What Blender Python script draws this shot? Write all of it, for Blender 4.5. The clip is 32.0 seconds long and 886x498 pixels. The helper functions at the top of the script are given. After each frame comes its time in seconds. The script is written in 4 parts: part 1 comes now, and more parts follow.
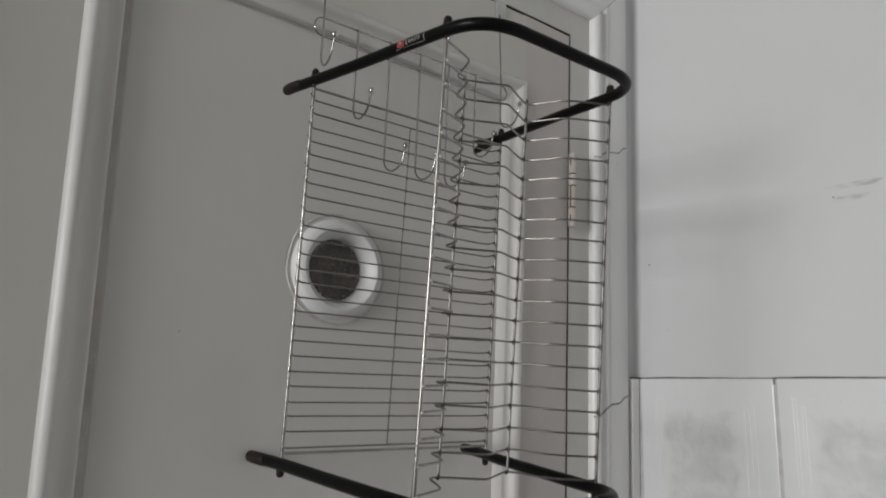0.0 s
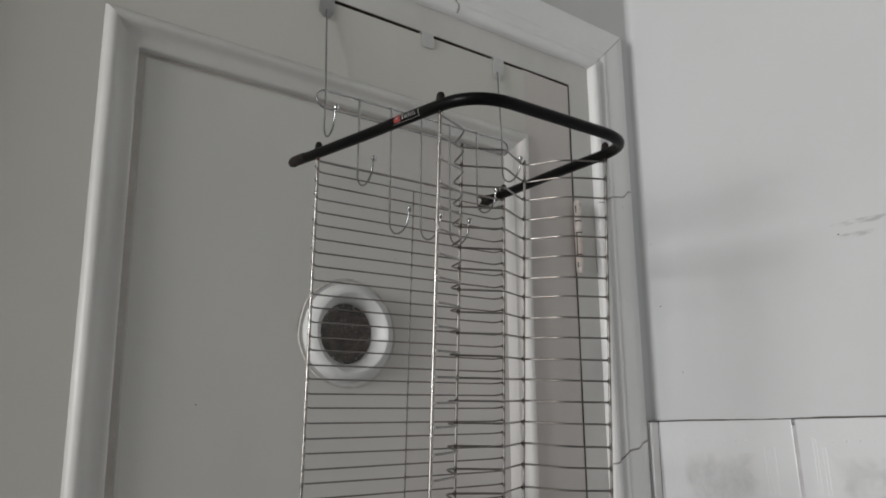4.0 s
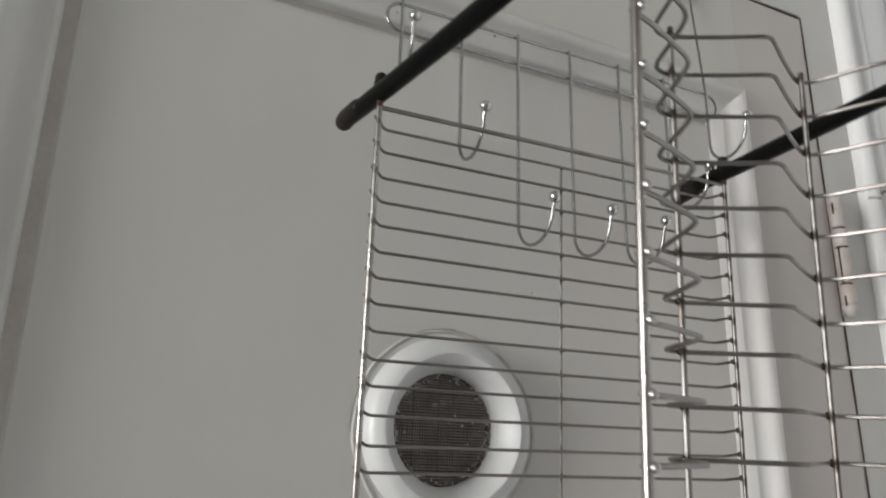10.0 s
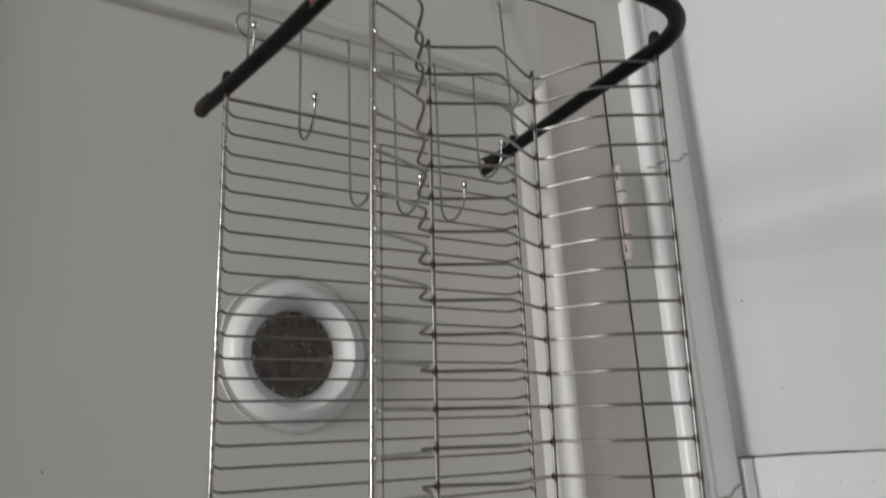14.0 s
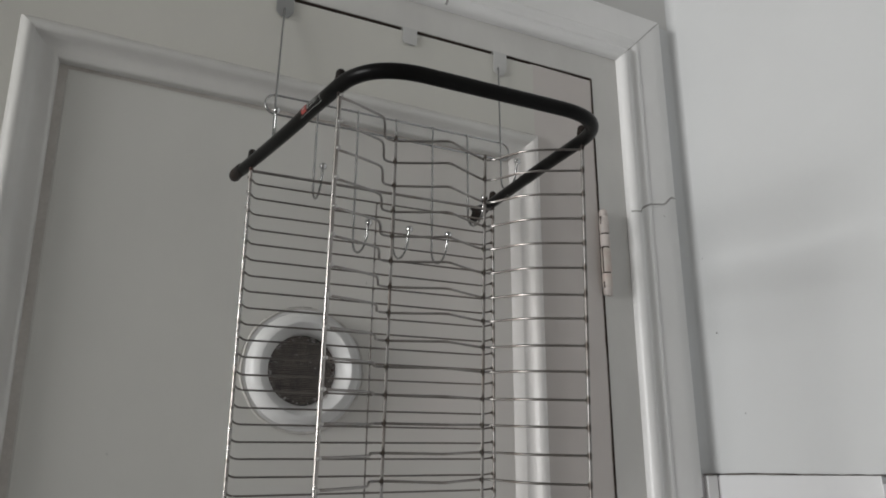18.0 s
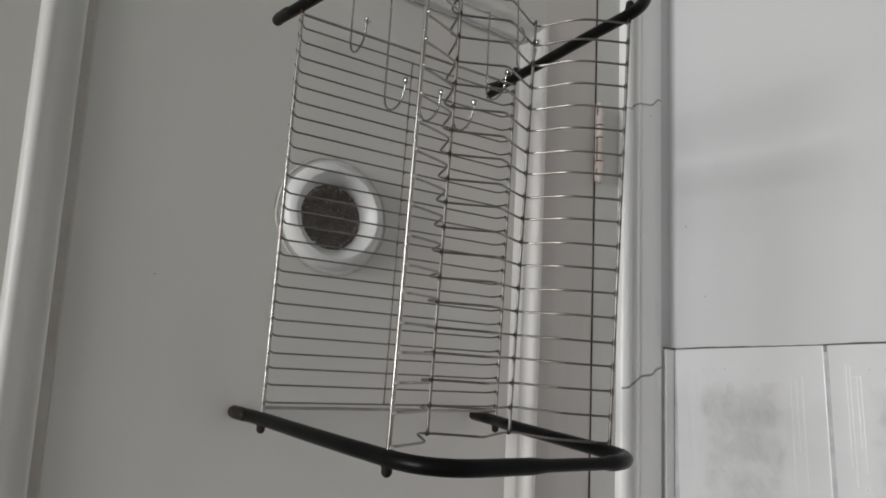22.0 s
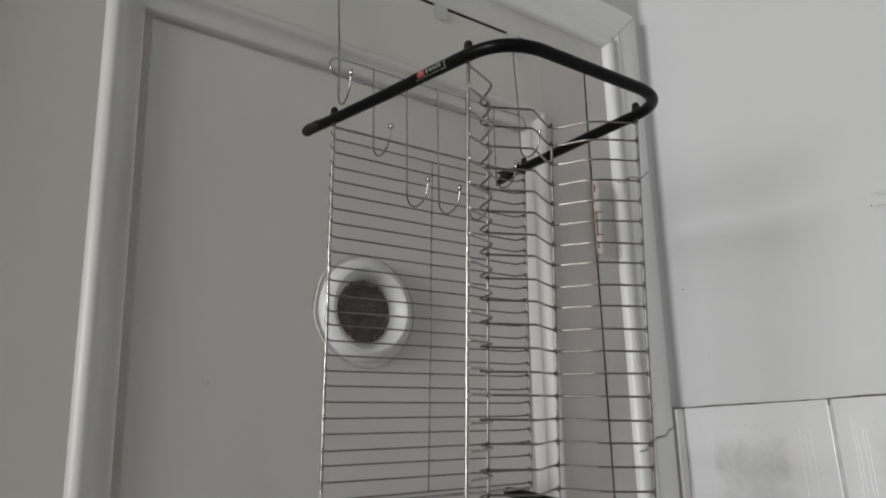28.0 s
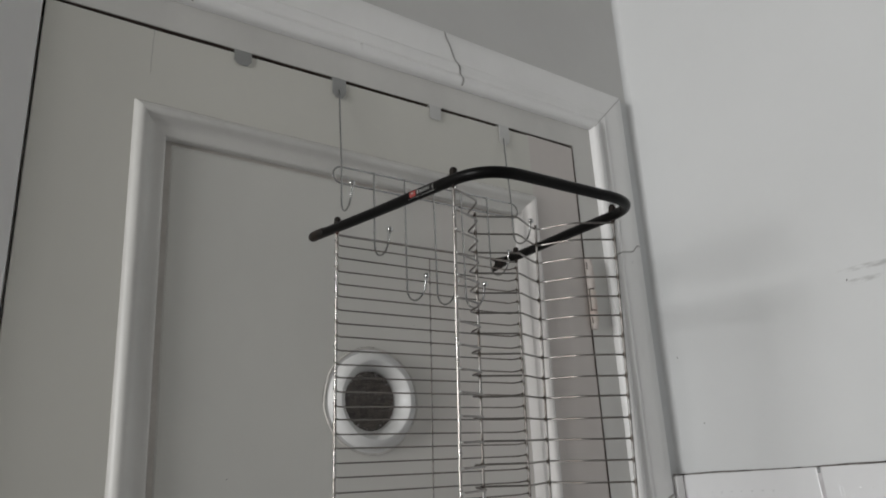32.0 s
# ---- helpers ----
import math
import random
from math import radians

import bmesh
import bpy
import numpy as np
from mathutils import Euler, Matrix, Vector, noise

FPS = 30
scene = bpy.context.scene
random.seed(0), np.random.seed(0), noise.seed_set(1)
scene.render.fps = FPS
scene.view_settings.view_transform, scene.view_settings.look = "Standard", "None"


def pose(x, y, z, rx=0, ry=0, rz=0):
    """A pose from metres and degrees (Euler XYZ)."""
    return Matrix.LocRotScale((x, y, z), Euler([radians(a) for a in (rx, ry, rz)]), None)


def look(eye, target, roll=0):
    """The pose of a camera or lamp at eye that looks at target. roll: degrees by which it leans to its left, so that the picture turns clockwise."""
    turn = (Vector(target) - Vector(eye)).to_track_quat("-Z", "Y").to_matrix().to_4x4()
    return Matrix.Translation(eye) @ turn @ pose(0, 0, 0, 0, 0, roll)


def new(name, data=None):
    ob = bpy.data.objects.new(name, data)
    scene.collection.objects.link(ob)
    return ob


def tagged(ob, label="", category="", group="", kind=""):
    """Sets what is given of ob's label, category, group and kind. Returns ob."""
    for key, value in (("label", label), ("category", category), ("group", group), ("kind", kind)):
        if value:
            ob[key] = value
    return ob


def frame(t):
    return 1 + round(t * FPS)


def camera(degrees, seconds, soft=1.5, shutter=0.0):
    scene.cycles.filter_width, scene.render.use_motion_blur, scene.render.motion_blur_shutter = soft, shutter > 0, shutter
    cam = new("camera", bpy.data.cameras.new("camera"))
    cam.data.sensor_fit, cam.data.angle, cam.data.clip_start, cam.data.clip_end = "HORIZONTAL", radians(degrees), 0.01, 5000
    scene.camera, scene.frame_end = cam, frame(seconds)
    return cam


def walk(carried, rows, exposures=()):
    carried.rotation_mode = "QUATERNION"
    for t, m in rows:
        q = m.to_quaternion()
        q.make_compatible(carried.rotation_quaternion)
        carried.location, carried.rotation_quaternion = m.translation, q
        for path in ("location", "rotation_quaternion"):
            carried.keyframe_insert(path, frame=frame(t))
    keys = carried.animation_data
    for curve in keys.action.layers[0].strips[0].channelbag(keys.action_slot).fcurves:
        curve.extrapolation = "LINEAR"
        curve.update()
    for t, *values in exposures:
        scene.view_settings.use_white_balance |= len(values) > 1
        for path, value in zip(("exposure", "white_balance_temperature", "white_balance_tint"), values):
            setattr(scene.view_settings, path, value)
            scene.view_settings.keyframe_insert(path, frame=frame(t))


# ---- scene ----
cam = camera(65.52, 32.0, 1.8, 0.4)
PATH = [
    (0.00, (-0.7210, -0.6468, 1.5168), (-0.1213, 0.1317, 1.7021), 2.45),
    (0.50, (-0.7213, -0.6597, 1.4961), (-0.1130, 0.1162, 1.6633), 0.92),
    (1.00, (-0.7239, -0.6565, 1.5003), (-0.0961, 0.1085, 1.6436), 1.14),
    (1.50, (-0.7168, -0.6689, 1.5063), (-0.0766, 0.0845, 1.6561), -0.41),
    (2.00, (-0.7183, -0.6561, 1.5114), (-0.0538, 0.0721, 1.6793), -0.80),
    (2.50, (-0.7326, -0.6655, 1.5353), (-0.1267, 0.0989, 1.7559), -0.08),
    (4.50, (-0.7158, -0.6717, 1.5423), (-0.1506, 0.1207, 1.7718), -0.29),
    (5.00, (-0.7115, -0.6506, 1.5192), (-0.1433, 0.1461, 1.7256), -0.88),
    (5.50, (-0.7182, -0.6127, 1.5218), (-0.1391, 0.1724, 1.7416), -0.98),
    (6.00, (-0.7185, -0.5770, 1.5158), (-0.1080, 0.1792, 1.7513), -1.41),
    (6.50, (-0.6978, -0.5970, 1.5170), (-0.1548, 0.2141, 1.7341), 1.01),
    (7.00, (-0.6389, -0.5725, 1.5767), (-0.2132, 0.2981, 1.8233), 4.37),
    (7.50, (-0.6030, -0.4821, 1.6156), (-0.1721, 0.3657, 1.9248), 3.34),
    (8.00, (-0.6052, -0.4166, 1.6212), (-0.1262, 0.3956, 1.9542), 3.64),
    (8.50, (-0.6125, -0.3856, 1.6216), (-0.1158, 0.4276, 1.9248), 5.49),
    (9.00, (-0.6125, -0.3720, 1.6222), (-0.1268, 0.4444, 1.9346), 5.37),
    (9.50, (-0.5794, -0.3759, 1.6161), (-0.1459, 0.4721, 1.9210), 6.42),
    (10.00, (-0.5389, -0.3806, 1.6086), (-0.1519, 0.4923, 1.9056), 1.80),
    (10.50, (-0.4676, -0.4027, 1.5897), (-0.1050, 0.4788, 1.8924), -1.61),
    (11.00, (-0.4218, -0.4564, 1.5857), (-0.0245, 0.4120, 1.8825), -4.53),
    (11.50, (-0.4226, -0.4656, 1.5824), (-0.0627, 0.4156, 1.8890), -4.41),
    (11.60, (-0.4250, -0.4673, 1.5727), (-0.0833, 0.4147, 1.8972), -4.49),
    (12.00, (-0.4435, -0.4787, 1.5644), (-0.1024, 0.4123, 1.8641), -4.58),
    (12.50, (-0.4763, -0.4953, 1.5625), (-0.0256, 0.3540, 1.8371), -6.76),
    (13.00, (-0.5223, -0.5032, 1.5391), (-0.0141, 0.3147, 1.8089), -7.48),
    (13.50, (-0.5415, -0.5069, 1.5451), (-0.0395, 0.3316, 1.7568), -3.99),
    (14.00, (-0.5417, -0.4973, 1.5510), (-0.0301, 0.3143, 1.8330), -2.74),
    (14.50, (-0.5704, -0.5066, 1.5679), (-0.1464, 0.3276, 1.9205), -1.76),
    (14.70, (-0.5717, -0.5067, 1.5612), (-0.1556, 0.3304, 1.9165), -0.72),
    (15.00, (-0.5667, -0.5156, 1.5543), (-0.1511, 0.3219, 1.9091), -0.73),
    (15.50, (-0.5447, -0.5128, 1.5579), (-0.1126, 0.3329, 1.8712), -0.89),
    (17.50, (-0.5381, -0.6386, 1.5575), (-0.1336, 0.2200, 1.8723), -0.47),
    (18.00, (-0.5314, -0.6458, 1.5536), (-0.1117, 0.2166, 1.8367), 0.39),
    (18.50, (-0.5571, -0.6376, 1.5558), (-0.1003, 0.2071, 1.8347), -1.46),
    (19.00, (-0.6054, -0.5906, 1.5540), (-0.0949, 0.2101, 1.8674), -1.74),
    (19.50, (-0.6358, -0.5801, 1.5529), (-0.1239, 0.2119, 1.8854), -0.18),
    (20.00, (-0.6438, -0.5882, 1.5576), (-0.1366, 0.2216, 1.8526), -0.96),
    (20.50, (-0.6451, -0.6135, 1.5269), (-0.1351, 0.2174, 1.7496), -0.09),
    (21.00, (-0.6470, -0.6292, 1.4976), (-0.1103, 0.1810, 1.7331), 3.45),
    (21.50, (-0.6399, -0.6255, 1.4831), (-0.1044, 0.1929, 1.6917), 3.73),
    (22.00, (-0.6387, -0.6169, 1.4789), (-0.0964, 0.2040, 1.6578), 3.23),
    (22.50, (-0.6424, -0.6174, 1.4775), (-0.0978, 0.2001, 1.6646), 2.86),
    (23.00, (-0.6429, -0.6156, 1.4761), (-0.0681, 0.1768, 1.6800), 3.19),
    (23.50, (-0.6353, -0.6036, 1.5067), (-0.0238, 0.1535, 1.7362), 1.42),
    (24.00, (-0.6210, -0.6160, 1.5387), (-0.0246, 0.1321, 1.8298), -1.23),
    (24.50, (-0.6128, -0.6349, 1.5644), (-0.0942, 0.1583, 1.8836), -2.17),
    (24.60, (-0.6091, -0.6377, 1.5609), (-0.1076, 0.1622, 1.8903), -2.05),
    (25.00, (-0.5997, -0.6486, 1.5642), (-0.1500, 0.1885, 1.8757), 0.60),
    (25.50, (-0.6033, -0.6581, 1.5667), (-0.1843, 0.1954, 1.8765), -0.19),
    (27.50, (-0.6985, -0.6012, 1.5384), (-0.1064, 0.1489, 1.8329), -4.02),
    (28.00, (-0.7181, -0.6188, 1.5084), (-0.1458, 0.1618, 1.7594), -0.84),
    (28.50, (-0.7088, -0.6267, 1.4932), (-0.0985, 0.1315, 1.7223), -1.36),
    (29.00, (-0.7068, -0.6388, 1.4752), (-0.1056, 0.1352, 1.6738), -1.21),
    (29.50, (-0.7063, -0.6315, 1.4706), (-0.1169, 0.1505, 1.6733), -0.46),
    (29.80, (-0.7086, -0.6257, 1.4840), (-0.1068, 0.1461, 1.6894), -0.62),
    (30.00, (-0.7098, -0.6320, 1.4747), (-0.1143, 0.1359, 1.7107), -1.03),
    (30.50, (-0.7186, -0.6442, 1.4958), (-0.1305, 0.1285, 1.7345), -1.12),
    (31.00, (-0.7202, -0.6558, 1.5140), (-0.1451, 0.1183, 1.7787), -1.94),
    (31.50, (-0.7323, -0.6713, 1.5341), (-0.1697, 0.0945, 1.8455), -1.74),
    (31.80, (-0.7395, -0.6823, 1.5357), (-0.1882, 0.0845, 1.8645), -1.92),
    (32.00, (-0.7432, -0.6895, 1.5471), (-0.1964, 0.0886, 1.8563), -2.54),
]
walk(cam, [(t, look(eye, target, roll)) for t, eye, target, roll in PATH],
     exposures=((0, -0.18), (2, -0.19), (5, -0.09), (6, -0.07), (7, -0.01), (8, 0.20), (9, 0.25), (10, 0.28), (11, 0.22), (12, 0.23), (13, 0.11), (14, 0.04), (15, 0.13), (18, -0.03), (19, -0.06), (20, -0.03), (23, -0.04), (24, -0.17), (25, -0.11), (28, -0.11), (30, -0.12), (31, -0.10), (32, -0.14)))

# ---------------------------------------------------------------- light
world = bpy.data.worlds.new("sky")
world.use_nodes = True
scene.world = world
_n = world.node_tree.nodes
_sky = _n.new("ShaderNodeTexSky")
_sky.sky_type = "NISHITA"
_sky.sun_disc = False
_sky.sun_elevation = radians(40)
_sky.sun_rotation = radians(60)
world.node_tree.links.new(_sky.outputs[0], _n["Background"].inputs[0])
_n["Background"].inputs[1].default_value = 0.1

ROOM_W, ROOM_S, ROOM_H = -4.6, -2.6, 2.85   # west wall, south wall, ceiling
WIN_Y0, WIN_Y1 = -1.53, -0.21
LIGHTS = ((1.00, 1.81, 73.0), (2.00, 2.60, 56.0))   # lower and upper opening of the window: sill, head, watts


def window_light(z0, z1, watts):
    lamp = bpy.data.lights.new("window_daylight", "AREA")
    lamp.shape = "RECTANGLE"
    lamp.size, lamp.size_y = WIN_Y1 - WIN_Y0 - 0.02, z1 - z0 - 0.02
    lamp.energy = watts
    lamp.color = (1.0, 0.995, 0.985)
    ob = new("window_daylight", lamp)
    yc, zc = (WIN_Y0 + WIN_Y1) / 2, (z0 + z1) / 2
    ob.matrix_world = look((ROOM_W - 0.05, yc, zc), (ROOM_W + 1, yc, zc))
    return ob


for z0, z1, watts in LIGHTS:
    window_light(z0, z1, watts)


# ---------------------------------------------------------------- materials
def principled(name):
    m = bpy.data.materials.new(name)
    m.use_nodes = True
    nt = m.node_tree
    return m, nt, nt.nodes["Principled BSDF"]


def surface(name, color, rough=0.5, metal=0.0, var=0.08, fine=0.05, s1=6.0, s2=90.0, bump=0.1, bscale=140.0,
            bdist=0.0006, tint=None, coat=0.0, stretch=(1, 1, 1), island=0.0):
    """Colour with a broad and a fine variation, uneven gloss and a fine relief."""
    m, nt, p = principled(name)
    L = nt.links.new
    tc = nt.nodes.new("ShaderNodeTexCoord")
    mp = nt.nodes.new("ShaderNodeMapping")
    mp.inputs["Scale"].default_value = stretch
    L(tc.outputs["Object"], mp.inputs[0])
    n1 = nt.nodes.new("ShaderNodeTexNoise")
    n1.inputs["Scale"].default_value, n1.inputs["Detail"].default_value = s1, 5
    n2 = nt.nodes.new("ShaderNodeTexNoise")
    n2.inputs["Scale"].default_value, n2.inputs["Detail"].default_value = s2, 4
    L(mp.outputs[0], n1.inputs[0]); L(mp.outputs[0], n2.inputs[0])
    tint = tint or tuple(c * (1 - 2.2 * var) for c in color)
    r1 = nt.nodes.new("ShaderNodeMapRange")
    r1.inputs[1].default_value, r1.inputs[2].default_value = 0.35, 0.72
    L(n1.outputs[0], r1.inputs[0])
    mix = nt.nodes.new("ShaderNodeMix"); mix.data_type = "RGBA"
    mix.inputs[6].default_value, mix.inputs[7].default_value = (*color, 1), (*tint, 1)
    L(r1.outputs[0], mix.inputs[0])
    hsv = nt.nodes.new("ShaderNodeHueSaturation")
    r2 = nt.nodes.new("ShaderNodeMapRange")
    r2.inputs[3].default_value, r2.inputs[4].default_value = 1 - fine, 1 + fine
    L(n2.outputs[0], r2.inputs[0]); L(r2.outputs[0], hsv.inputs["Value"]); L(mix.outputs[2], hsv.inputs["Color"])
    last = hsv.outputs[0]
    if island:
        oi = nt.nodes.new("ShaderNodeObjectInfo")
        h2 = nt.nodes.new("ShaderNodeHueSaturation")
        r3 = nt.nodes.new("ShaderNodeMapRange")
        r3.inputs[3].default_value, r3.inputs[4].default_value = 1 - island, 1 + island
        L(oi.outputs["Random"], r3.inputs[0]); L(r3.outputs[0], h2.inputs["Value"]); L(last, h2.inputs["Color"])
        last = h2.outputs[0]
    L(last, p.inputs["Base Color"])
    rr = nt.nodes.new("ShaderNodeMapRange")
    rr.inputs[3].default_value, rr.inputs[4].default_value = max(0.02, rough - 0.08), min(1, rough + 0.1)
    L(n1.outputs[0], rr.inputs[0]); L(rr.outputs[0], p.inputs["Roughness"])
    p.inputs["Metallic"].default_value = metal
    p.inputs["Coat Weight"].default_value = coat
    n3 = nt.nodes.new("ShaderNodeTexNoise")
    n3.inputs["Scale"].default_value, n3.inputs["Detail"].default_value = bscale, 3
    L(mp.outputs[0], n3.inputs[0])
    b = nt.nodes.new("ShaderNodeBump")
    b.inputs["Strength"].default_value, b.inputs["Distance"].default_value = bump, bdist
    L(n3.outputs[0], b.inputs["Height"]); L(b.outputs[0], p.inputs["Normal"])
    return m


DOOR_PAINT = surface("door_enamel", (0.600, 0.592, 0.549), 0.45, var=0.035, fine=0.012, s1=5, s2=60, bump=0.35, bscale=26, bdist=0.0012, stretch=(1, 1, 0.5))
# Hinge-side stile: a pinkish tint mixed into the door's enamel colour
PINKISH_PAINT = surface("door_enamel_pinkish", (0.565, 0.533, 0.512), 0.45, var=0.035, fine=0.02, s1=7, s2=60, bump=0.35, bscale=26, bdist=0.0012, stretch=(1, 1, 0.5), tint=(0.525, 0.483, 0.460))
# Paler than the other mouldings: the light on its left-facing slopes is painted in
LIT_MOULD = surface("moulding_enamel_pinkish_lit", (0.765, 0.748, 0.735), 0.36, var=0.06, fine=0.02, s1=9, s2=80, bump=0.4, bscale=34, bdist=0.0012, stretch=(1, 1, 0.6), tint=(0.715, 0.688, 0.668))
EDGE_WEAR = surface("worn_brown_door_edge", (0.150, 0.118, 0.100), 0.8, var=0.25, fine=0.25, s1=45, s2=300, tint=(0.30, 0.27, 0.25))
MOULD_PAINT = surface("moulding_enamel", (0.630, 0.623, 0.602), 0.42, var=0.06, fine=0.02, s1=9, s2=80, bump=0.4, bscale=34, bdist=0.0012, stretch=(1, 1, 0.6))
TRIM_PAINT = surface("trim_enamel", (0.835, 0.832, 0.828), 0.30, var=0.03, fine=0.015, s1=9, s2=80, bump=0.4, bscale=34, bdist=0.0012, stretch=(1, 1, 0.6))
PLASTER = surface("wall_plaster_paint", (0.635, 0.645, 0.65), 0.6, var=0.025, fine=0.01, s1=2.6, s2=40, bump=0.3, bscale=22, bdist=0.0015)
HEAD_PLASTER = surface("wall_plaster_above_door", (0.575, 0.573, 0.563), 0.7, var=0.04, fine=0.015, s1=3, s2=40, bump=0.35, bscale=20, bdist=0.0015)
ROOM_PAINT = surface("room_wall_paint", (0.24, 0.233, 0.222), 0.8, var=0.05)
FLOOR_TILE = surface("floor_stone", (0.17, 0.17, 0.168), 0.4, var=0.15)
CEIL_PAINT = surface("ceiling_paint", (0.46, 0.46, 0.445), 0.9, var=0.03)
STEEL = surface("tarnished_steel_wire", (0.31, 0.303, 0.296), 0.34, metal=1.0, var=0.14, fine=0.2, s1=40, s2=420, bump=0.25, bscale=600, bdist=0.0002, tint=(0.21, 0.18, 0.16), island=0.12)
STEEL_ROD = surface("bright_steel_rod", (0.46, 0.45, 0.44), 0.27, metal=1.0, var=0.1, fine=0.12, s1=30, s2=300, bump=0.2, bscale=500, bdist=0.0002, tint=(0.24, 0.21, 0.19))
TIE = surface("dull_steel_tie", (0.31, 0.303, 0.297), 0.46, metal=1.0, var=0.12, fine=0.18, s1=35, s2=300, bump=0.25, bscale=500, bdist=0.0002, tint=(0.22, 0.19, 0.17))


def burnt_at_welds(base, name, first, pitch, spread, depth):
    """The same steel, browned along the rod where the heat of each weld has burnt it."""
    m = base.copy()
    m.name = name
    nt = m.node_tree
    L = nt.links.new
    p = nt.nodes["Principled BSDF"]
    src = p.inputs["Base Color"].links[0].from_socket

    def calc(op, a, b):
        n = nt.nodes.new("ShaderNodeMath"); n.operation = op
        for i, v in enumerate((a, b)):
            if isinstance(v, (int, float)):
                n.inputs[i].default_value = v
            else:
                L(v, n.inputs[i])
        return n.outputs[0]
    tc = nt.nodes.new("ShaderNodeTexCoord")
    sep = nt.nodes.new("ShaderNodeSeparateXYZ")
    L(tc.outputs["Object"], sep.inputs[0])
    nz = nt.nodes.new("ShaderNodeTexNoise")
    nz.inputs["Scale"].default_value, nz.inputs["Detail"].default_value = 60, 3
    L(tc.outputs["Object"], nz.inputs[0])
    off = calc("PINGPONG", calc("ADD", calc("SUBTRACT", sep.outputs[2], first), calc("MULTIPLY", calc("SUBTRACT", nz.outputs[0], 0.5), 0.004)), pitch / 2)
    mr = nt.nodes.new("ShaderNodeMapRange")
    mr.inputs[1].default_value, mr.inputs[2].default_value, mr.inputs[3].default_value, mr.inputs[4].default_value = spread * 0.5, spread * 1.3, depth, 0.0
    L(off, mr.inputs[0])
    mix = nt.nodes.new("ShaderNodeMix"); mix.data_type = "RGBA"
    mix.inputs[7].default_value = (0.075, 0.062, 0.054, 1)
    L(mr.outputs[0], mix.inputs[0]); L(src, mix.inputs[6]); L(mix.outputs[2], p.inputs["Base Color"])
    return m


W_LOW, LEN = 0.365, 0.3545           # the rack's origin below its upper rods' ends; length of the rods
TIE_FRONT = burnt_at_welds(TIE, "tie_burnt_at_plate_wires", W_LOW, LEN / 18, 0.0030, 0.9)
TIE_BACK = burnt_at_welds(TIE, "tie_burnt_at_back_wires", W_LOW - 0.0104, 0.01411, 0.0024, 0.9)
ROD_BACK = burnt_at_welds(STEEL_ROD, "rod_burnt_at_back_wires", W_LOW - 0.0104, 0.01411, 0.0016, 0.6)
# Darker than the plate wires' steel, to stand out against the panel
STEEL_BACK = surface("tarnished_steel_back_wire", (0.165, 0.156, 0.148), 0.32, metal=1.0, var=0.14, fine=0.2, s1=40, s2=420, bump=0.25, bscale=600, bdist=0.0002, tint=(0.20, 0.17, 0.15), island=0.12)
WELD = surface("weld_bead", (0.58, 0.57, 0.56), 0.38, metal=1.0, var=0.1, fine=0.1, s1=60)
BURNT = surface("burnt_weld_spot", (0.085, 0.068, 0.058), 0.5, metal=0.8, var=0.2, fine=0.2, s1=200, s2=600, bump=0.4, bscale=600, bdist=0.0003)
CHROME = surface("chrome_hook_wire", (0.40, 0.40, 0.40), 0.2, metal=1.0, var=0.1, fine=0.08, s1=40, s2=300, bump=0.12, bscale=400, bdist=0.0002)
BALL = surface("chrome_ball", (0.62, 0.62, 0.62), 0.1, metal=1.0, var=0.03, fine=0.03)
STRAP = surface("strap_grey_metal", (0.33, 0.335, 0.33), 0.45, metal=0.35, var=0.08, fine=0.05)
STRAP_PALE = surface("strap_pale_lacquer", (0.56, 0.56, 0.55), 0.45, var=0.08, fine=0.05)
UNPAINTED = surface("raw_dark_wood", (0.085, 0.063, 0.052), 0.85, var=0.2, fine=0.2, s1=60)
BLACK = surface("black_plastic_coating", (0.0035, 0.0035, 0.0038), 0.30, var=0.3, fine=0.25, s1=25, s2=300, bump=0.3, bscale=260, bdist=0.0005, tint=(0.006, 0.0056, 0.0053))
WORN_BLACK = surface("worn_black_cap", (0.012, 0.0115, 0.011), 0.5, var=0.4, fine=0.3, s1=120, s2=500, bump=0.5, bscale=400, bdist=0.0006, tint=(0.030, 0.021, 0.017))
RUST = surface("rust", (0.030, 0.020, 0.016), 0.85, var=0.3, fine=0.3, s1=200, s2=800, bump=0.7, bscale=700, bdist=0.0005)
RUST_RED = surface("red_rust", (0.085, 0.036, 0.026), 0.85, var=0.3, fine=0.3, s1=200, s2=800, bump=0.7, bscale=700, bdist=0.0005)
PVC = surface("white_pvc", (0.69, 0.69, 0.685), 0.38, var=0.05, fine=0.01, s1=30, s2=90, bump=0.12, bscale=60, bdist=0.0005)
SEALANT = surface("aged_sealant", (0.62, 0.60, 0.57), 0.6, var=0.16, fine=0.1, s1=60, s2=300, bump=0.6, bscale=180, bdist=0.001)
GRIME = surface("dark_grime", (0.10, 0.095, 0.09), 0.8, var=0.2, fine=0.2, s1=60)
SCREEN = surface("dusty_steel_mesh", (0.275, 0.243, 0.222), 0.6, metal=0.3, var=0.25, fine=0.3, s1=90, s2=700, tint=(0.16, 0.15, 0.145))
LINT = surface("grey_lint", (0.62, 0.61, 0.60), 0.95, var=0.2, fine=0.3, s1=150, s2=600)
DUCT = surface("dark_duct", (0.012, 0.012, 0.012), 0.9, var=0.2)
HINGE = surface("overpainted_hinge", (0.63, 0.575, 0.545), 0.42, var=0.14, fine=0.08, s1=60, s2=260, bump=0.6, bscale=200, bdist=0.001, tint=(0.54, 0.48, 0.45))
